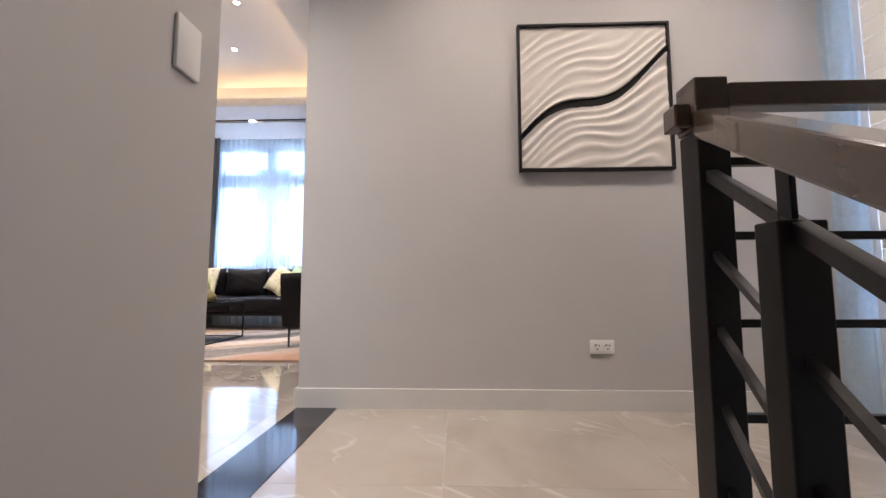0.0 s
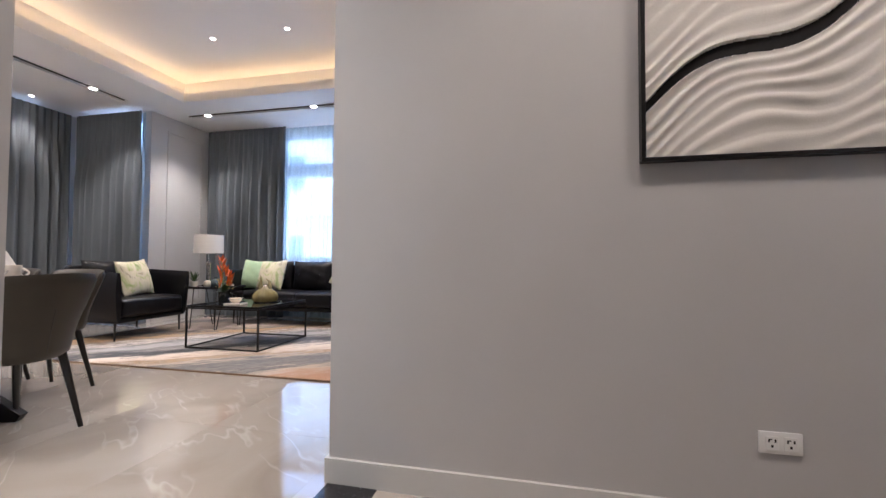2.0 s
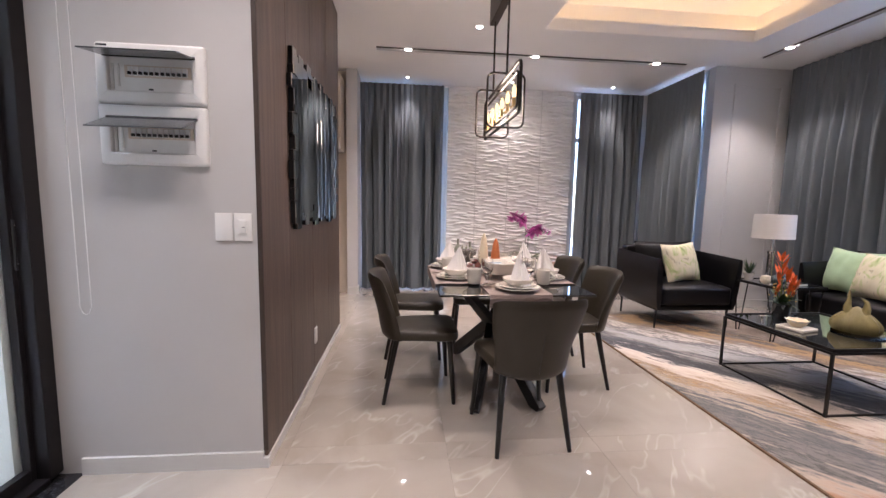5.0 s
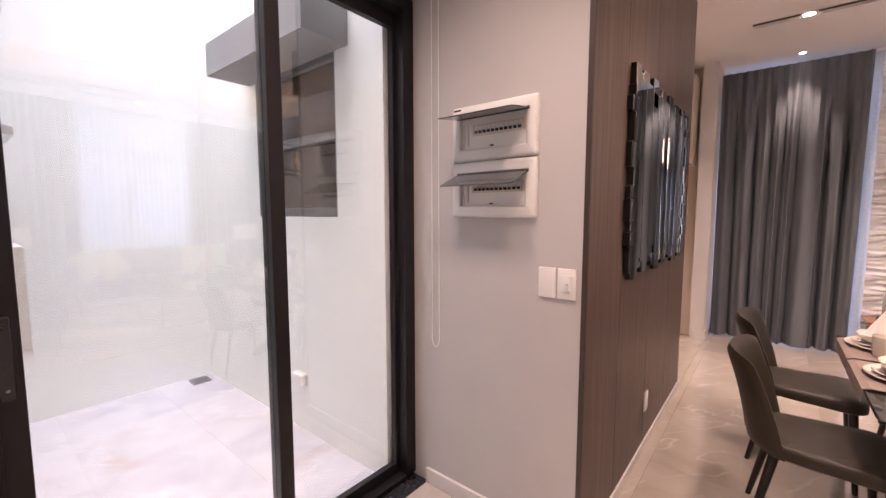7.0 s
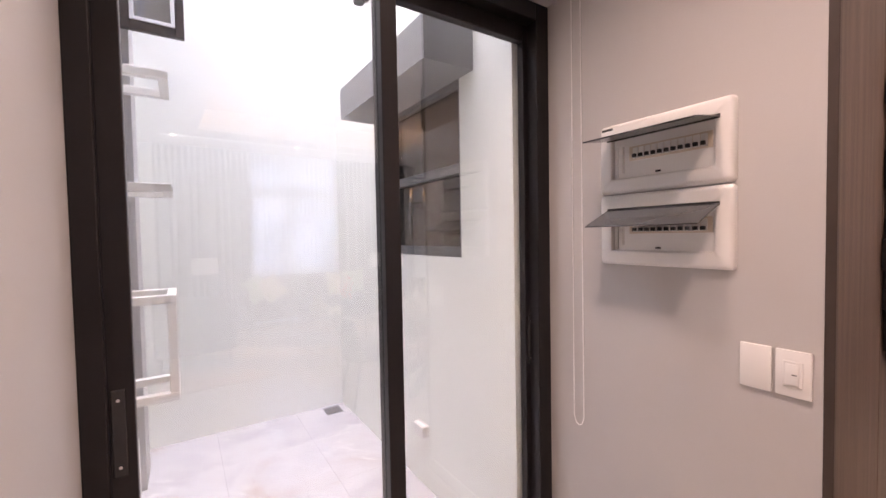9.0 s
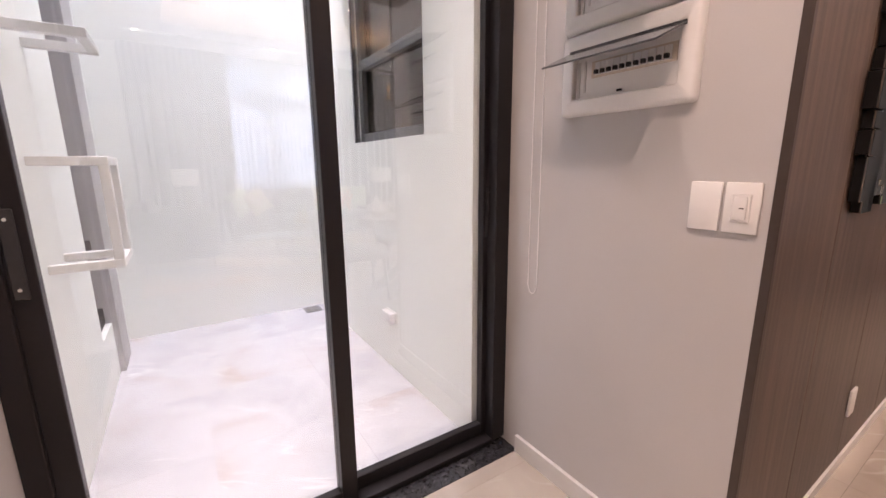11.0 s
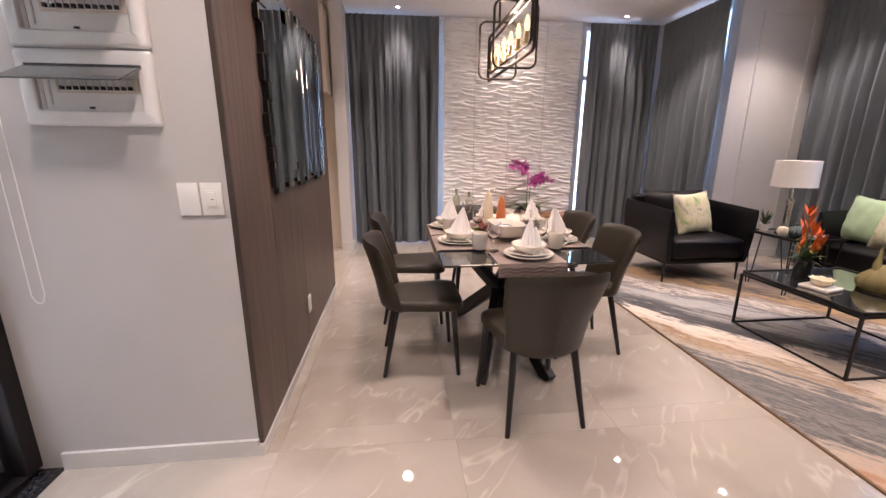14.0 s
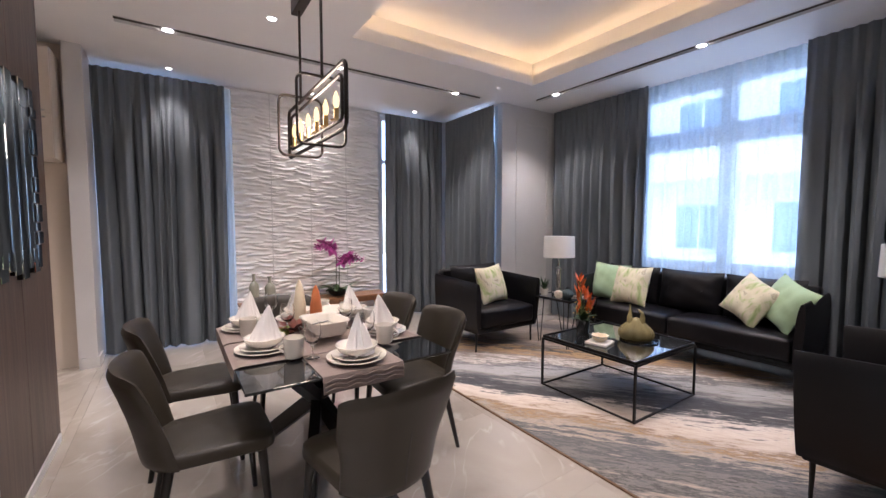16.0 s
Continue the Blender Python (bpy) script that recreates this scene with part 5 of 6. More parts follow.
for a, b in (((CX0, CY0), (CX1, CY0)), ((CX1, CY0), (CX1, CY1)), ((CX1, CY1), (CX0, CY1)), ((CX0, CY1), (CX0, CY0))):
    part("top_rail", beam((*a, CTZ - 0.03), (*b, CTZ - 0.03), 0.014), M_BLACK_METAL, ct)
    part("floor_rail", beam((*a, RUGZ + 0.007), (*b, RUGZ + 0.007), 0.012), M_BLACK_METAL, ct)
    part("leg", beam((*a, RUGZ), (*a, CTZ - 0.03), 0.015), M_BLACK_METAL, ct)
part("tray_top", box(CX0 + 0.004, CX1 - 0.004, CY0 + 0.004, CY1 - 0.004, CTZ - 0.022, CTZ - 0.008, 0.003), M_TABLEGLASS, ct, "black glass top")
for b in ((CX0, CX1, CY0, CY0 + 0.012), (CX0, CX1, CY1 - 0.012, CY1), (CX0, CX0 + 0.012, CY0 + 0.012, CY1 - 0.012), (CX1 - 0.012, CX1, CY0 + 0.012, CY1 - 0.012)):
    part("tray_rim", box(b[0], b[1], b[2], b[3], CTZ - 0.022, CTZ, 0.002, 1), M_BLACK_METAL, ct)
CT = CTZ - 0.008

# side tables with hairpin legs
def side_table(x, y):
    t = thing("side_table", "black metal side table with hairpin legs and glass top", "side table", "side tables", at=pose(x, y, 0))
    part("top", box(-0.25, 0.25, -0.25, 0.25, 0.53, 0.545, 0.003), M_TABLEGLASS, t)
    for b in ((-0.26, 0.26, -0.26, -0.25), (-0.26, 0.26, 0.25, 0.26), (-0.26, -0.25, -0.25, 0.25), (0.25, 0.26, -0.25, 0.25)):
        part("rim", box(b[0], b[1], b[2], b[3], 0.525, 0.552, 0.002, 1), M_BLACK_METAL, t)
    for sx in (-1, 1):
        for sy in (-1, 1):
            part("leg", rod([(sx * 0.235, sy * 0.10, 0.53), (sx * 0.20, sy * 0.19, 0.012), (sx * 0.20, sy * 0.205, 0.004), (sx * 0.20, sy * 0.22, 0.012), (sx * 0.235, sy * 0.24, 0.53)], 0.006, 6), M_BLACK_METAL, t, smooth=True)


side_table(-4.115, 5.18)
side_table(-1.62, 5.76)

M_SHADE = bpy.data.materials.new("white_lamp_shade")
M_SHADE.use_nodes = True
sb = M_SHADE.node_tree.nodes["Principled BSDF"]
sb.inputs["Base Color"].default_value, sb.inputs["Roughness"].default_value = (0.78, 0.76, 0.73, 1), 0.85
sb.inputs["Transmission Weight"].default_value = 0.15


def table_lamp(x, y):
    t = thing("table_lamp", "table lamp with white drum shade and smoky base", "table lamp", "table lamps", at=pose(x, y, 0.552))
    part("base", lathe([(0, 0), (0.07, 0), (0.075, 0.012), (0.07, 0.02), (0.03, 0.025), (0.028, 0.26), (0.036, 0.30), (0.01, 0.32), (0.008, 0.42), (0, 0.42)], 24), M_CHROME, t, "smoked chrome column", True)
    part("shade", lathe([(0.178, 0.43), (0.172, 0.67), (0.169, 0.67), (0.175, 0.43)], 40), M_SHADE, t, "white drum shade", True)
    part("shade_ring", lathe([(0.167, 0.662), (0.171, 0.666), (0.167, 0.67), (0.03, 0.662), (0.03, 0.668)], 24), M_WHITE_METAL, t)


table_lamp(-4.235, 5.19)
table_lamp(-1.60, 5.80)

pot = thing("succulent", "small succulent in a white cup on the side table", "plant", at=pose(-4.31, 5.04, 0.545))
part("pot", lathe([(0, 0), (0.035, 0), (0.05, 0.07), (0.047, 0.07), (0.04, 0.055), (0, 0.055)], 20), M_CHINA, pot, smooth=True)
for k in range(18):
    bm = bmesh.new()
    a = 2.4 * k
    leaf_blade((0, 0, 0.055), (math.cos(a), math.sin(a), 0.6 + 0.12 * k), 0.085 + 0.005 * k, 0.022, 0.0, bm, 4)
    part("leaf", bm, M_LEAF, pot, smooth=True)
M_CREAM_STONE = mat("cream_shell_ball", (0.62, 0.55, 0.45), 0.5, spread=0.25, scale=40, bump=0.5, bump_scale=80)
solid("shell_ball", lathe([(0, 0), (0.03, 0.006), (0.045, 0.03), (0.048, 0.05), (0.036, 0.08), (0, 0.092)], 18), M_CREAM_STONE, "rough cream decorative ball on the side table", "ornament", True, at=pose(-4.06, 4.99, 0.545))
M_TEAL = mat("teal_grey_glaze", (0.07, 0.095, 0.10), 0.2, spread=0.2, coat=0.5)
jar = thing("ribbed_jar", "small teal-grey ribbed jar on the side table", "jar", at=pose(-4.0, 5.06, 0.545))
bm = sheet(lambda u, v: ((lambda r: (r * math.cos(2 * math.pi * u), r * math.sin(2 * math.pi * u), 0.115 * v))((0.03 + 0.035 * math.sin(math.pi * min(1, v * 1.15)) ** 0.8) * (1 + 0.04 * math.cos(40 * math.pi * u)) * (0.55 if v > 0.9 else 1))), 80, 14, closed_u=True)
part("body", bm, M_TEAL, jar, smooth=True)
part("stopper", lathe([(0, 0.11), (0.018, 0.11), (0.02, 0.125), (0, 0.13)], 14), M_TEAL, jar, smooth=True)
bt = thing("book", "small book lying on the side table", "book", at=pose(-4.02, 5.26, 0.545, 0, 0, 12))
part("pages", box(-0.08, 0.08, -0.055, 0.055, 0.003, 0.022), M_CHINA, bt)
part("cover", box(-0.083, 0.083, -0.058, 0.058, 0.022, 0.026), M_TEAL, bt)
part("cover", box(-0.083, 0.083, -0.058, 0.058, 0.0, 0.003), M_TEAL, bt)

# flowers, tealight and ceramic ornament on the coffee table
M_ORANGE = mat("orange_bloom", (0.78, 0.15, 0.02), 0.5, spread=0.4, scale=24)
M_DKGLASS = mat("dark_glass_vase", (0.012, 0.014, 0.013), 0.05, coat=1.0)
fl = thing("flower_vase", "orange heliconia and leaves in a dark glass vase", "flowers", at=pose(-3.28, 4.38, CT))
part("vase", lathe([(0, 0), (0.05, 0), (0.055, 0.01), (0.06, 0.12), (0.057, 0.12), (0.05, 0.012), (0, 0.01)], 24), M_DKGLASS, fl, smooth=True)
rng = random.Random(11)
for k in range(8):
    a, lean_, hgt = rng.uniform(0, 6.28), rng.uniform(0.02, 0.09), (0.46, 0.40, 0.34, 0.36, 0.28, 0.24, 0.22, 0.30)[k]
    top = Vector((lean_ * math.cos(a), lean_ * math.sin(a), hgt))
    st = part("stem", rod([(0, 0, 0.02), top * 0.5 + Vector((0, 0, 0.02)), top], 0.004, 6), M_STEM, fl, smooth=True)
    bm = bmesh.new()
    for j in range(6):
        b = rng.uniform(0, 6.28)
        leaf_blade(top - Vector((0, 0, 0.02 + 0.012 * j)), (0.6 * math.cos(b), 0.6 * math.sin(b), 1.0), rng.uniform(0.06, 0.11), 0.026, -0.01, bm, 4, 0.5)
    part("bloom", bm, M_ORANGE, st, "orange bract bloom", True)
for k in range(14):
    bm = bmesh.new()
    a = rng.uniform(0, 6.28)
    leaf_blade((0, 0, 0.10), (math.cos(a), math.sin(a), rng.uniform(0.3, 1.8)), rng.uniform(0.12, 0.20), 0.05, rng.uniform(0.0, 0.08), bm)
    part("leaf", bm, M_LEAF, fl, smooth=True)
M_YELLOW = mat("yellow_berries", (0.60, 0.42, 0.10), 0.5, spread=0.2)
for k in range(26):
    a, r, z = rng.uniform(0, 6.28), rng.uniform(0.03, 0.10), rng.uniform(0.14, 0.26)
    part("berry", lathe([(0, 0), (0.006, 0.003), (0.006, 0.008), (0, 0.011)], 7, (r * math.cos(a), r * math.sin(a), z)), M_YELLOW, fl, smooth=True)
tl = thing("tealight_holder", "white flower-shaped tealight on a pale square coaster", "candle holder", at=pose(-3.0, 4.22, CT, 0, 0, 14))
part("coaster", box(-0.085, 0.085, -0.085, 0.085, 0, 0.022, 0.006), M_CHINA, tl)
part("bowl", lathe([(0, 0.022), (0.03, 0.022), (0.055, 0.045), (0.06, 0.07), (0.056, 0.07), (0.045, 0.045), (0, 0.032)], 24), M_WAX_W, tl, smooth=True)
for k in range(9):
    a = 2 * math.pi * k / 9
    bm = bmesh.new()
    leaf_blade((0.03 * math.cos(a), 0.03 * math.sin(a), 0.028), (math.cos(a), math.sin(a), 0.9), 0.06, 0.04, -0.005, bm, 4, 0.4)
    part("petal", bm, M_CHINA, tl, smooth=True)
M_GOURD = mat("olive_gold_ceramic", (0.24, 0.20, 0.085), 0.25, spread=0.25, scale=9, coat=0.6, stretch=(2, 2, 0.6))
gd = thing("ceramic_bird", "olive-gold ribbed ceramic ornament with twin pointed necks", "ornament", at=pose(-2.90, 4.55, CT, 0, 0, 30))


def gourd(u, v):
    a = 2 * math.pi * u
    r = 0.145 * math.sin(math.pi * min(1, 0.24 + 0.76 * v)) ** 0.8 * (1 - 0.35 * v) * (1 + 0.045 * math.cos(12 * a))
    return (r * math.cos(a) * 1.0, r * 0.5 * math.sin(a), 0.185 * v)


part("body", sheet(gourd, 48, 12, closed_u=True), M_GOURD, gd, smooth=True)
for s, h in ((-0.05, 0.29), (0.045, 0.25)):
    part("neck", rod([(s * 0.8, 0, 0.13), (s, 0, 0.18), (s * 0.9, 0.0, 0.22), (s * 0.55 - 0.02, 0, h)], 0.030, 12, r2=0.003), M_GOURD, gd, smooth=True)
tray = solid("glass_plate", lathe([(0, 0), (0.13, 0), (0.145, 0.008), (0.14, 0.01), (0, 0.004)], 30), M_CRYSTAL, "clear glass plate under the ornament", "plate", True, at=pose(-2.88, 4.56, CT - 0.0))
gd.location.z += 0.005

# ---- hall: picture, outlet, switch, stair rail ----
M_ART = mat("white_carved_plaster", (0.63, 0.60, 0.555), 0.6, spread=0.03, scale=8, bump=0.1, bump_scale=200)
AX0, AX1, AZ0, AZ1, AY = 0.345, 1.155, 1.232, 2.045, 2.135
art = thing("wall_art", "square white carved wave relief in a black frame", "wall art")


def flow(u, v):
    """Height of the carved relief and whether the dark channel runs there."""
    mid = 0.22 + 0.55 * u + 0.07 * math.sin(2 * math.pi * 1.15 * u)
    d = v - mid
    if abs(d) < 0.021 + 0.012 * math.sin(math.pi * u):
        return 0.0, True
    s = 1 if d > 0 else -1
    q = abs(d)
    near = min(1.0, q * 4)
    warp = 0.030 * math.sin(2 * math.pi * (0.95 * u + 1.3 * q + (0.15 if s > 0 else 0.60))) + 0.012 * math.sin(2 * math.pi * (2.1 * u - 1.6 * q + 0.3 * s))
    k = q * (1.0 + 0.20 * math.sin(2 * math.pi * (0.8 * u + 0.2 * s)) + 0.25 * s * (u - 0.5)) + warp * near
    freq = 16.0 / (1 + 0.5 * q)
    p = (k * freq) % 1.0
    saw = p ** 1.4 if s > 0 else (1 - p) ** 1.4
    fade = max(0.45, 1 - 0.9 * q) * (0.65 + 0.35 * math.sin(2 * math.pi * (1.3 * u + 2 * q)))
    return 0.010 + 0.020 * (saw * (0.5 - 0.5 * math.cos(2 * math.pi * min(1, p * 1.15)))) ** 0.7 * fade, False


bm = bmesh.new()
N = 200
W = AX1 - AX0 - 0.03
grid, darks = [], []
for i in range(N + 1):
    row, dk = [], []
    for j in range(N + 1):
        h, b = flow(i / N, j / N)
        row.append(bm.verts.new((AX0 + 0.015 + W * i / N, AY - 0.012 - h, AZ0 + 0.015 + (AZ1 - AZ0 - 0.03) * j / N)))
        dk.append(b)
    grid.append(row)
    darks.append(dk)
for i in range(N):
    for j in range(N):
        f = bm.faces.new((grid[i][j], grid[i + 1][j], grid[i + 1][j + 1], grid[i][j + 1]))
        f.material_index = 1 if (darks[i][j] and darks[i + 1][j + 1]) else 0
part("relief", bm, [M_ART, M_BLACK_METAL], art, "white carved waves split by a black channel", True)
part("back_board", box(AX0 + 0.012, AX1 - 0.012, AY - 0.011, AY - 0.001, AZ0 + 0.012, AZ1 - 0.012), M_BLACK_METAL, art)
for b in ((AX0, AX1, AZ0, AZ0 + 0.014), (AX0, AX1, AZ1 - 0.014, AZ1), (AX0, AX0 + 0.014, AZ0 + 0.014, AZ1 - 0.014), (AX1 - 0.014, AX1, AZ0 + 0.014, AZ1 - 0.014)):
    part("frame_bar", box(b[0], b[1], AY - 0.040, AY - 0.001, b[2], b[3], 0.002, 1), M_BLACK_METAL, art)


def wall_plate(name, label, category, m, w, h, kind_):
    """A plate in the x-z plane facing -y before the pose m."""
    t = thing(name, label, category, at=m)
    part("plate", box(-w / 2, w / 2, -0.010, 0, -h / 2, h / 2, 0.004), M_PLASTIC, t, smooth=True)
    if kind_ == "outlet":
        for x in (-0.026, 0.026):
            part("socket", box(x - 0.019, x + 0.019, -0.0125, -0.0101, -0.022, 0.022, 0.002, 1), M_PLASTIC, t)
            for dx, z, ww, hh in ((-0.009, 0.008, 0.0045, 0.010), (0.009, 0.008, 0.0045, 0.010), (0, -0.009, 0.006, 0.008), (-0.004, 0.012, 0.008, 0.0035)):
                part("slot", box(x + dx - ww / 2, x + dx + ww / 2, -0.0135, -0.0126, z - hh / 2, z + hh / 2), M_DARK_PLASTIC, t)
    if kind_ == "rocker":
        part("bezel", box(-0.021, 0.021, -0.0135, -0.0101, -0.034, 0.034, 0.002, 1), M_PLASTIC, t)
        part("rocker", box(-0.014, 0.014, -0.018, -0.0136, -0.027, 0.027, 0.003, 2), M_PLASTIC, t, smooth=True)
        part("mark", box(-0.001, 0.010, -0.0188, -0.0181, -0.001, 0.001), M_DARK_PLASTIC, t)
    return t


wall_plate("wall_outlet", "white double wall outlet above the baseboard", "outlet", pose(0.752, 2.135, 0.316), 0.123, 0.070, "outlet")
wall_plate("wall_switch", "white blank switch plate on the stair wall", "switch plate", pose(-0.58, 0.828, 1.157, 0, 0, 90), 0.078, 0.122, "blank")
wall_plate("wall_switch", "white blank cover plate beside the light switch", "switch plate", pose(-2.36, 0.680, 1.136, 0, 0, 90), 0.074, 0.122, "blank")
wall_plate("wall_switch", "white plate with one rocker light switch", "light switch", pose(-2.36, 0.762, 1.136, 0, 0, 90), 0.076, 0.122, "rocker")
wall_plate("wall_outlet", "small white outlet low on the wood cladding", "outlet", pose(-3.40, 0.838, 0.30, 0, 0, 180), 0.07, 0.115, "blank")
outdoor = wall_plate("outdoor_outlet", "white weatherproof outlet box low on the patio wall", "outlet", pose(-2.25, -0.975, 0.335, 0, 0, 90), 0.125, 0.075, "blank")
part("cover", box(-0.058, 0.058, -0.045, -0.0101, -0.033, 0.033, 0.005), M_PLASTIC, outdoor, smooth=True)

# stair rail
M_RAIL = mat("brown_lacquered_rail", (0.085, 0.058, 0.042), 0.25, spread=0.12, scale=6, coat=0.5, stretch=(8, 1, 8))
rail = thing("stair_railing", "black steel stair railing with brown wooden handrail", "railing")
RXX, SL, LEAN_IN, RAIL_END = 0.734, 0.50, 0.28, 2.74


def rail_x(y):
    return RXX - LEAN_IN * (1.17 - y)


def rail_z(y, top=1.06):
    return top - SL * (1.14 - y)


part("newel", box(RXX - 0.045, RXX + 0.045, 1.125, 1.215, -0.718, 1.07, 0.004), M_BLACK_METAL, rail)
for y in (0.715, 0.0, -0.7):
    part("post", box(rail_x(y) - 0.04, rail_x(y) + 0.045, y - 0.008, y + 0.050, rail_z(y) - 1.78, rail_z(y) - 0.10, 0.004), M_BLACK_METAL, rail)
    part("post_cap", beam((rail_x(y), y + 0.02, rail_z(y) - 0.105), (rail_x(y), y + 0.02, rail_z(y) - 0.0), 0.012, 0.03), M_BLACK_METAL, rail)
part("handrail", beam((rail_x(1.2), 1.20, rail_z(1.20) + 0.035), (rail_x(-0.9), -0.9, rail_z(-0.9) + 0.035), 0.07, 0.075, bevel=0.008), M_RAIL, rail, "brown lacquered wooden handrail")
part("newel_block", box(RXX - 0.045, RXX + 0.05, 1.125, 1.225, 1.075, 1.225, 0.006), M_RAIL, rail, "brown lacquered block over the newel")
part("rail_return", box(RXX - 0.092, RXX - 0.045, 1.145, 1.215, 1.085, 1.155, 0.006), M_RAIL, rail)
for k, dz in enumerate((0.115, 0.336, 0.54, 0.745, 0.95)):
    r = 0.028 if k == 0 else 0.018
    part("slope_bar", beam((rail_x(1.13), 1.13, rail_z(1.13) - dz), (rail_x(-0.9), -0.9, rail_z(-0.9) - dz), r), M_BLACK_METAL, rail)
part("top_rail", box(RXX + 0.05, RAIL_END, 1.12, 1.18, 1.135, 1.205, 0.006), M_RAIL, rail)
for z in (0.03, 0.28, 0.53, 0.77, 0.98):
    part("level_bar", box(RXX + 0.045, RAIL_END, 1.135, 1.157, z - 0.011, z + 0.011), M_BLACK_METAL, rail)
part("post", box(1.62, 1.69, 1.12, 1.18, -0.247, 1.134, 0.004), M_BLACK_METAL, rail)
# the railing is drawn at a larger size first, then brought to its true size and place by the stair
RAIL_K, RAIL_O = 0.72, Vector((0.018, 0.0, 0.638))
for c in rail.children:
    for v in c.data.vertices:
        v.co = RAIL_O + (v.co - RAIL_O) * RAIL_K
struct("landing", [(0.742, HALL_E, 0.80, 1.149, -0.25, -0.001)], M_MARBLE, "beige marble landing edge under the level railing", "floor")

# hall blind and sheer
blind = thing("window_blind", "white slatted blind over the stair hall window", "blind")
for k in range(26):
    part("slat", beam((HALL_E - 0.03, 0.48, 0.42 + 0.083 * k), (HALL_E - 0.03, 1.91, 0.42 + 0.083 * k), 0.012, 0.078), M_WHITE_METAL, blind)
curtain("sheer_curtain", (HALL_E - 0.05, 1.93), (HALL_E - 0.05, 2.118), 0.012, 2.95, 4, 0.022, M_SHEER, "thin white sheer curtain beside the stair hall window")

# ---- switch wall: two breaker panels ----
def breaker_panel(z0, z1, lid_tip, mark):
    t = thing("breaker_panel", "white breaker panel with its smoked lid flipped open", "breaker panel", "breaker panels")
    X, y0, y1 = -2.36, 0.203, 0.633
    yc, zm, w, h = (y0 + y1) / 2, (z0 + z1) / 2, y1 - y0, z1 - z0
    bm = bmesh.new()
    rings = [[bm.verts.new((X + out, yc + p, zm + q)) for p, q in rounded(w - 2 * inset, h - 2 * inset, max(0.004, 0.012 - inset * 0.1), 4)] for out, inset in ((0.0, 0.0), (0.012, 0.001), (0.020, 0.006), (0.023, 0.014), (0.023, 0.046), (0.019, 0.050), (0.0, 0.052))]
    for p, q in zip(rings, rings[1:]):
        for k in range(len(p)):
            bm.faces.new((p[k], p[(k + 1) % len(p)], q[(k + 1) % len(q)], q[k]))
    part("cover", bm, M_PLASTIC, t, smooth=True)
    part("recess", box(X, X + 0.006, y0 + 0.05, y1 - 0.05, z0 + 0.05, z1 - 0.05), M_PLASTIC, t)
    zc = (z0 + z1) / 2 + 0.01
    part("breaker_window", box(X + 0.006, X + 0.010, y0 + 0.11, y1 - 0.06, zc - 0.024, zc + 0.024), M_CREAM, t)
    for k in range(11):
        y = y0 + 0.125 + 0.0215 * k
        part("breaker", box(X + 0.010, X + 0.016, y, y + 0.018, zc - 0.018, zc + 0.018, 0.001, 1), M_PLASTIC, t)
        part("lever", box(X + 0.016, X + 0.026, y + 0.003, y + 0.015, zc - 0.016, zc - 0.004, 0.001, 1), M_DARK_PLASTIC, t)
    part("latch", box(X + 0.006, X + 0.011, (y0 + y1) / 2 - 0.014, (y0 + y1) / 2 + 0.002, z0 + 0.058, z0 + 0.064), M_DARK_PLASTIC, t)
    part("hinge_slot", box(X + 0.006, X + 0.010, y0 + 0.058, y0 + 0.066, z0 + 0.055, zc + 0.03), M_TRIM, t)
    part("hinge_slot", box(X + 0.006, X + 0.010, y0 + 0.082, y0 + 0.088, z0 + 0.07, zc + 0.03), M_TRIM, t)
    part("lid_hinge", box(X + 0.018, X + 0.026, y0 + 0.035, y1 - 0.035, z1 - 0.060, z1 - 0.048), M_DARK_PLASTIC, t)
    lid = part("lid", beam((X + 0.024, (y0 + y1) / 2, z1 - 0.055), (X + 0.024 + 0.14 * math.cos(lid_tip), (y0 + y1) / 2, z1 - 0.055 + 0.14 * math.sin(lid_tip)), y1 - y0 - 0.07, 0.005, bevel=0.002), M_SMOKE_LID, t, "smoked transparent lid")
    if mark:
        part("logo_bar", box(X + 0.0226, X + 0.0234, y0 + 0.012, y0 + 0.055, z1 - 0.020, z1 - 0.012), M_DARK_PLASTIC, t)
    else:
        part("lid_label", beam((X + 0.06, y1 - 0.12, z1 - 0.060 + 0.036 * math.sin(lid_tip)), (X + 0.10, y1 - 0.12, z1 - 0.060 + 0.076 * math.sin(lid_tip)), 0.09, 0.001), M_PLASTIC, lid)
    return t


breaker_panel(1.645, 1.888, radians(-8), True)
breaker_panel(1.394, 1.640, radians(-24), False)

# ---- sliding door to the patio ----
DX0, DX1, DZ = -2.36, -0.838, 2.45
door = thing("door_1", "dark aluminium two-panel sliding glass door, closed", "door", kind="structure")
part("door_frame", box(DX0, DX0 + 0.07, -0.155, -0.056, 0.02, DZ, 0.004), M_DARK_FRAME, door)
part("door_frame", box(DX1 - 0.05, DX1, -0.155, -0.056, 0.02, DZ, 0.004), M_DARK_FRAME, door)
part("door_frame", box(DX0 + 0.07, DX1 - 0.05, -0.155, -0.056, DZ - 0.07, DZ, 0.004), M_DARK_FRAME, door)
part("door_track", box(DX0 + 0.07, DX1 - 0.05, -0.155, -0.056, 0.003, 0.03, 0.003), M_DARK_FRAME, door)


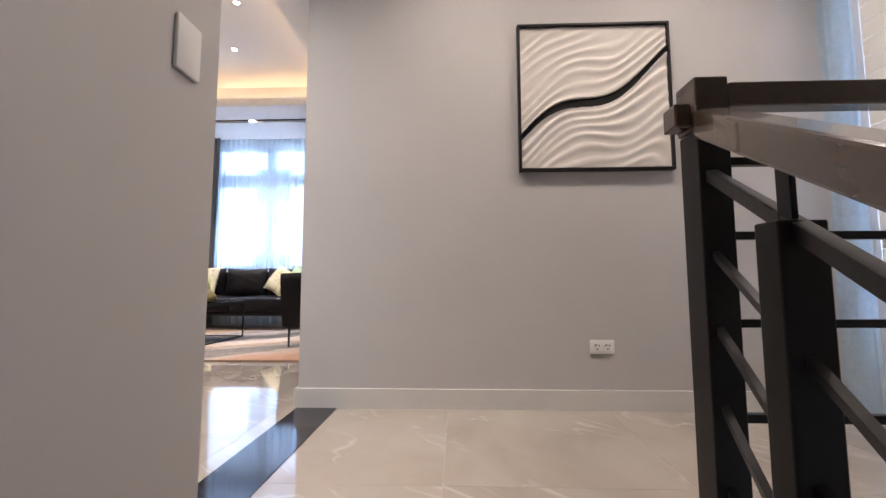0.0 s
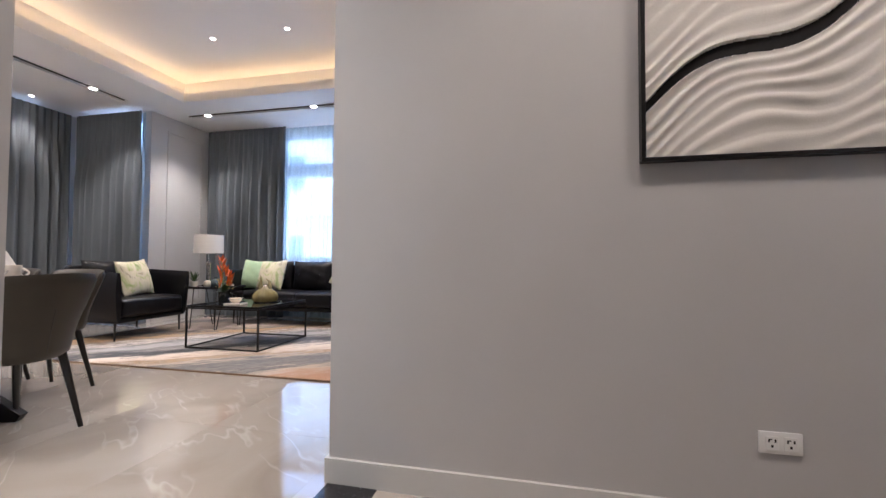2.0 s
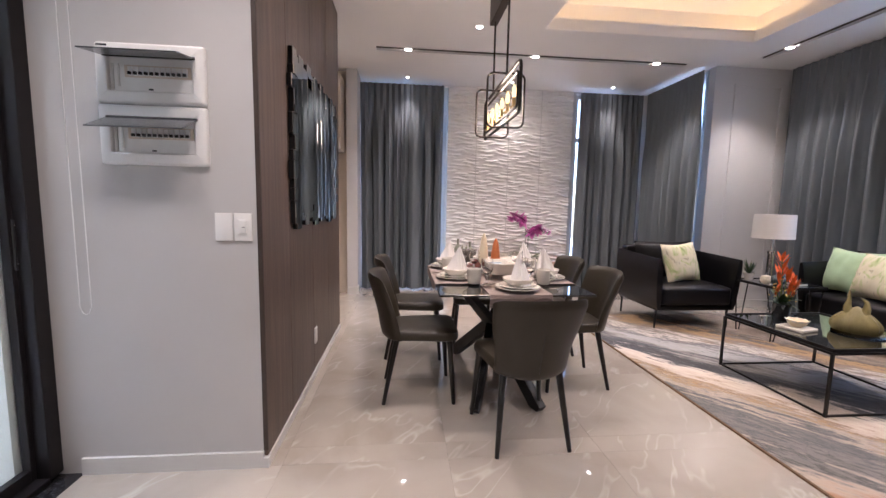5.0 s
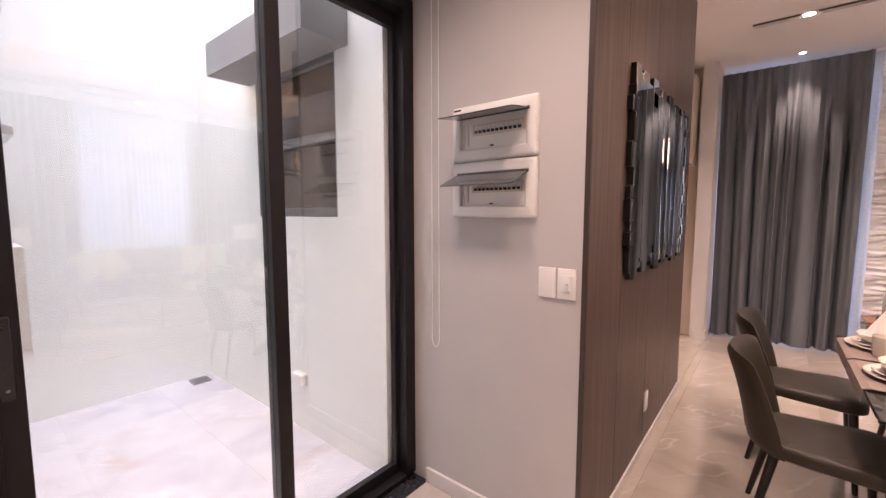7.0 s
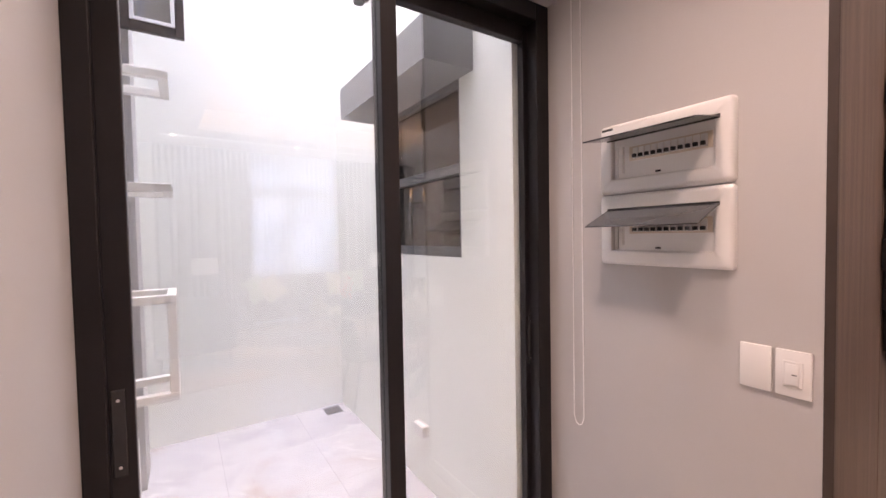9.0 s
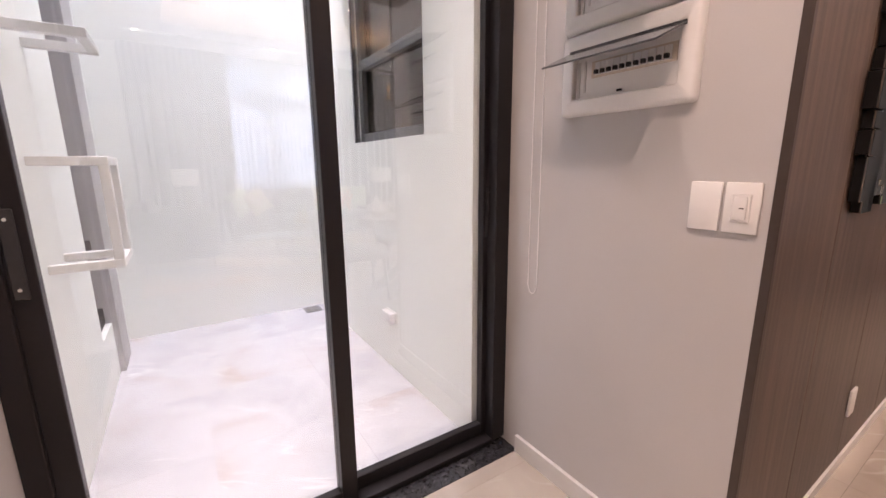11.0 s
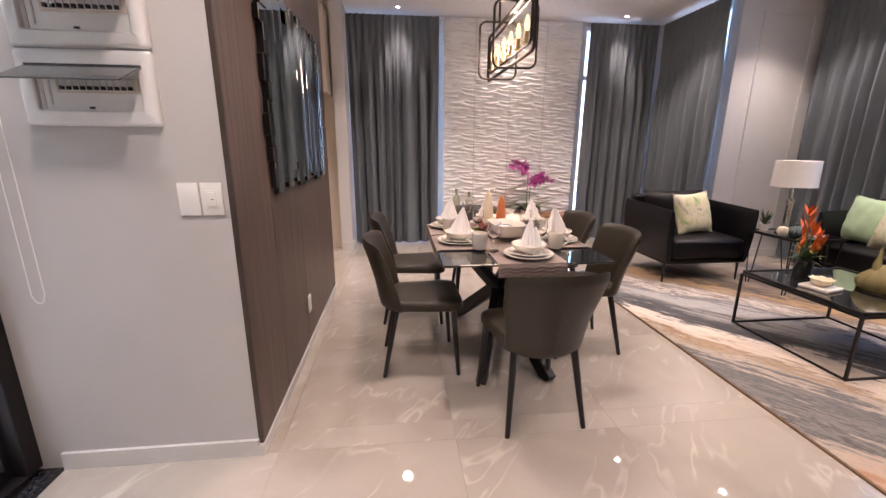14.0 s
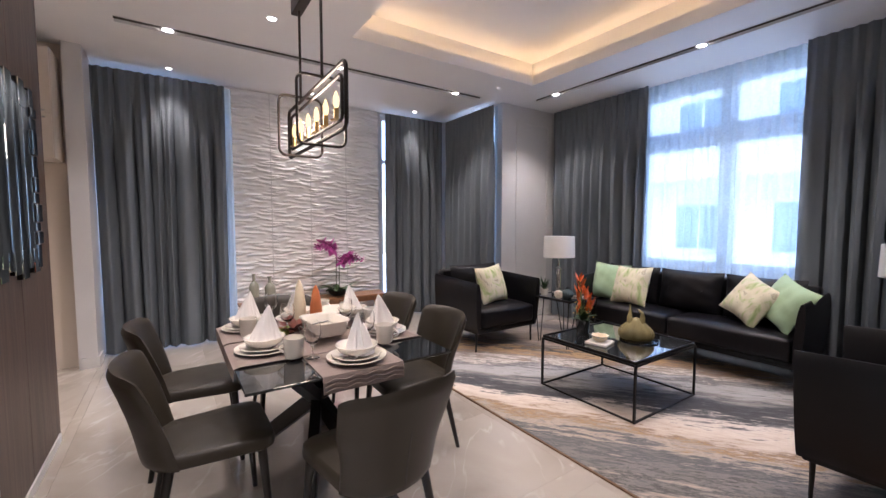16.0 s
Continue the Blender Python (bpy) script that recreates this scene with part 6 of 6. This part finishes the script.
def leaf(x0, x1, y, handle_x, skew=0.0):
    t = part("door_panel", box(x0, x0 + 0.058, y - 0.018, y + 0.018, 0.03, DZ - 0.07, 0.003), M_DARK_FRAME, door)
    for b in ((x1 - 0.058, x1, 0.03, DZ - 0.07), (x0 + 0.058, x1 - 0.058, 0.03, 0.085), (x0 + 0.058, x1 - 0.058, DZ - 0.14, DZ - 0.07)):
        part("stile", box(b[0], b[1], y - 0.018, y + 0.018, b[2], b[3], 0.003), M_DARK_FRAME, t)
    hw = (x1 - x0) / 2 - 0.05
    g = part("glass_pane", box(-hw, hw, -0.003, 0.003, 0.08, DZ - 0.135), M_DOORGLASS, t)
    g.matrix_basis = pose((x0 + x1) / 2, y, 0, 0, 0, skew)
    g.visible_shadow = False
    h = part("pull_handle", box(handle_x - 0.015, handle_x + 0.015, y + 0.018, y + 0.026, 0.95, 1.16, 0.006), M_DARK_PLASTIC, t)
    for z in (0.975, 1.135):
        part("screw", lathe([(0, 0), (0.005, 0), (0.004, 0.002), (0, 0.002)], 10), M_CHROME, h).matrix_basis = pose(handle_x, y + 0.026, z, -90, 0, 0)


leaf(DX0 + 0.035, -1.605, -0.128, DX0 + 0.07)
leaf(-1.662, DX1 - 0.043, -0.090, -0.908, 1.3)
struct("door_sill", [(DX0, DX1, -0.16, 0.03, -0.05, 0.002)], M_BLACK_STONE, "black granite sill under the sliding door", "sill")

# roller blind over the door
M_BLIND = mat("grey_blind_fabric", (0.40, 0.38, 0.38), 0.8, spread=0.05, scale=30, bump=0.2)
rb = thing("roller_blind", "rolled-up grey roller blind above the sliding door", "blind")
part("cassette", box(-2.355, -0.83, 0.012, 0.125, 2.52, 2.62, 0.015, 3), M_TRIM, rb, smooth=True)
part("bottom_bar", box(-2.33, -0.86, 0.04, 0.07, 2.485, 2.515, 0.008, 2), M_WHITE_METAL, rb, smooth=True)
part("chain", rod([(-2.350, 0.070, 2.53), (-2.350, 0.072, 0.78), (-2.350, 0.082, 0.752), (-2.350, 0.095, 0.745), (-2.350, 0.108, 0.752), (-2.350, 0.118, 0.78), (-2.350, 0.112, 2.53)], 0.0022, 5), M_PLASTIC, rb)

# ---- patio fittings ----
window_unit("window_7", PX0 - 0.10, PX0 - 0.03, KY0, KY1, KZ0, KZ1, (), (1.86,), M_GREY_FRAME, "dark framed kitchen window on the patio", M_SMOKED, 0.055)
struct("window_canopy", [(PX0, -1.975, -1.54, -0.43, 2.30, 2.50), ], M_CONCRETE, "grey rendered ledge over the kitchen window", "canopy")
struct("window_reveal", [(PX0 - 0.02, PX0 + 0.006, KY0 - 0.02, KY0, KZ0, KZ1)], M_GREY_FRAME, "grey window edge trim", "trim")
def angle_frame(y0, y1, z0, z1, xo):
    t = thing("wall_bracket", "white painted steel bracket frame on the patio wall", "bracket", "patio brackets")
    for z in ((z0, z1) if z1 - z0 > 0.1 else (z0,)):
        for y in (y0, y1):
            part("arm", box(xo, PX1, y - 0.017, y + 0.017, z - 0.017, z + 0.017, 0.002, 1), M_WHITE_METAL, t)
        part("front_bar", box(xo, xo + 0.034, y0 + 0.017, y1 - 0.017, z - 0.015, z + 0.015, 0.002, 1), M_WHITE_METAL, t)
    if z1 - z0 > 0.1:
        for y in (y0, y1):
            part("upright", box(xo + 0.001, xo + 0.033, y - 0.016, y + 0.016, z0 + 0.017, z1 - 0.017, 0.002, 1), M_WHITE_METAL, t)


angle_frame(-1.11, -0.85, 0.87, 1.27, -1.02)
angle_frame(-1.11, -0.85, 1.72, 1.73, -1.02)
angle_frame(-1.11, -0.85, 2.17, 2.18, -1.02)
sash = thing("casement_sash", "dark framed casement window sash standing open on the patio", "window sash")
for x0, x1, z0, z1 in ((-1.10, -1.055, 2.68, 3.55), (-0.845, -0.80, 2.68, 3.55), (-1.055, -0.845, 2.68, 2.73), (-1.055, -0.845, 3.50, 3.55)):
    part("sash_bar", box(x0, x1, -1.72, -1.68, z0, z1, 0.003, 1), M_DARK_FRAME, sash)
for x0, x1, z0, z1 in ((-1.055, -1.035, 2.73, 3.50), (-0.865, -0.845, 2.73, 3.50), (-1.035, -0.865, 2.73, 2.75), (-1.035, -0.865, 3.48, 3.50)):
    part("bead", box(x0, x1, -1.712, -1.675, z0, z1, 0.002, 1), M_WHITE_FRAME, sash, "white glazing bead")
part("sash_pane", box(-1.035, -0.865, -1.704, -1.698, 2.75, 3.48), M_SMOKED, sash)
part("hinge", box(-0.80, PX1, -1.71, -1.69, 2.80, 2.88), M_DARK_FRAME, sash)
part("hinge", box(-0.80, PX1, -1.71, -1.69, 3.35, 3.43), M_DARK_FRAME, sash)
drain = thing("floor_drain", "small grey metal floor drain in the patio corner", "drain", at=pose(-2.12, -2.36, -0.02))
part("grate", box(-0.07, 0.07, -0.07, 0.07, 0, 0.006, 0.002, 1), M_GREY_FRAME, drain)
for k in range(5):
    part("slot", box(-0.05, 0.05, -0.05 + 0.024 * k, -0.042 + 0.024 * k, 0.006, 0.0068), M_SLOT, drain)
# small dark wall fitting, drawn as a plain cylinder; not a light source
pl = thing("patio_lamp", "small dark round fitting high on the patio wall", "wall lamp", at=pose(PX0, -1.68, 3.25, 0, 0, -90))
part("fitting_body", lathe([(0, -0.05), (0.04, -0.05), (0.045, 0.05), (0, 0.05)], 16, (0, 0.07, 0)), M_DARK_FRAME, pl, smooth=True)
part("fitting_arm", box(-0.02, 0.02, 0.0, 0.03, -0.02, 0.02), M_DARK_FRAME, pl)

# ---- kitchen seen past the wood wall ----
kc = thing("wall_cabinet", "cream laminate kitchen wall cabinet, doors closed", "cabinet")
part("body", box(-6.20, -5.86, -1.2, 0.66, 1.93, 2.86, 0.002, 1), M_CREAM, kc)
for y0, y1 in ((0.06, 0.655), (-0.55, 0.05), (-1.19, -0.56)):
    for z0, z1 in ((1.935, 2.29), (2.295, 2.855)):
        d = part("door", box(-5.859, -5.842, y0, y1, z0, z1, 0.002, 1), M_CREAM, kc)
        part("handle", box(-5.842, -5.825, y1 - 0.16, y1 - 0.04, z0 + 0.02 if z0 > 2 else z1 - 0.03, z0 + 0.03 if z0 > 2 else z1 - 0.02), M_CHROME, d)
spot_lamp("kitchen_lamp", -4.2, -0.9, 2.97, SPOT_W * 1.4, 120)

# ---- outside the window ----
# unseen pale ground, added to throw light at the window
ground = struct("ground", [(-60, 60, 7.0, 90, -3.6, -3.5)], M_PATIO, "pale ground plane added outside to brighten the window", "ground")
fac = thing("neighbour_house", "white neighbouring building with rows of dark windows", "house", at=pose(0, 0, 0))
part("wall", box(-16, 8, 17.0, 24, -3.5, 7.5), M_FACADE, fac)
part("roof", box(-16.4, 8.4, 16.4, 24.4, 7.5, 7.9), M_CONCRETE, fac)
part("ledge", box(-16.2, 8.2, 16.6, 17.0, 2.9, 3.2), M_FACADE, fac)
for i in range(8):
    for z in (-2.4, 0.4, 4.0):
        x = -14.6 + 2.9 * i
        w = part("window", box(x, x + 1.7, 16.95, 17.0, z, z + 1.7), M_WHITE_FRAME, fac)
        part("pane", box(x + 0.08, x + 0.81, 16.93, 16.949, z + 0.08, z + 1.62), M_FAR_GLASS, w)
        part("pane", box(x + 0.89, x + 1.62, 16.93, 16.949, z + 0.08, z + 1.62), M_FAR_GLASS, w)

# ---- marble floor pieces, laid with fine joints ----
TS = 0.8
tile_mesh = {}


def tile(x0, x1, y0, y1, parent, material, z=0.0):
    w, d = round(x1 - x0 - 0.0009, 4), round(y1 - y0 - 0.0009, 4)
    if w < 0.02 or d < 0.02:
        return
    if (w, d, material.name) not in tile_mesh:
        tile_mesh[(w, d, material.name)] = finish(box(-w / 2, w / 2, -d / 2, d / 2, -0.012, 0.0), "tile", material)
    o = new("tile", tile_mesh[(w, d, material.name)])
    o.parent = parent
    o.matrix_basis = pose((x0 + x1) / 2, (y0 + y1) / 2, z)


def lay(x0, x1, y0, y1, parent, material, ox=0.0, oy=0.0, size=TS, z=0.0):
    xs = sorted({x0, x1, *[k * size + ox for k in range(-20, 20) if x0 < k * size + ox < x1]})
    ys = sorted({y0, y1, *[k * size + oy for k in range(-20, 20) if y0 < k * size + oy < y1]})
    for a, b in zip(xs, xs[1:]):
        for c, d in zip(ys, ys[1:]):
            tile(a, b, c, d, parent, material, z)


lay(-6.66, -2.36, 0.84, 5.24, floor, M_MARBLE, -0.1, 0.1)
lay(-2.36, -0.82, 0.03, 5.24, floor, M_MARBLE, -0.1, 0.1)
lay(-5.28, -0.82, 5.24, 6.34, floor, M_MARBLE, -0.1, 0.1)
lay(-0.82, 0.1, 2.335, 6.34, floor, M_MARBLE, -0.1, 0.1)
lay(-6.2, -4.52, 0.2, 0.84, floor, M_MARBLE, -0.1, 0.1)
lay(-0.61, HALL_E, 1.15, 2.135, floor, M_MARBLE, -0.035, 0.54)
lay(PX0, PX1, PY, -0.16, patio_floor, M_PATIO, -1.23, -0.72, 0.6, -0.02)
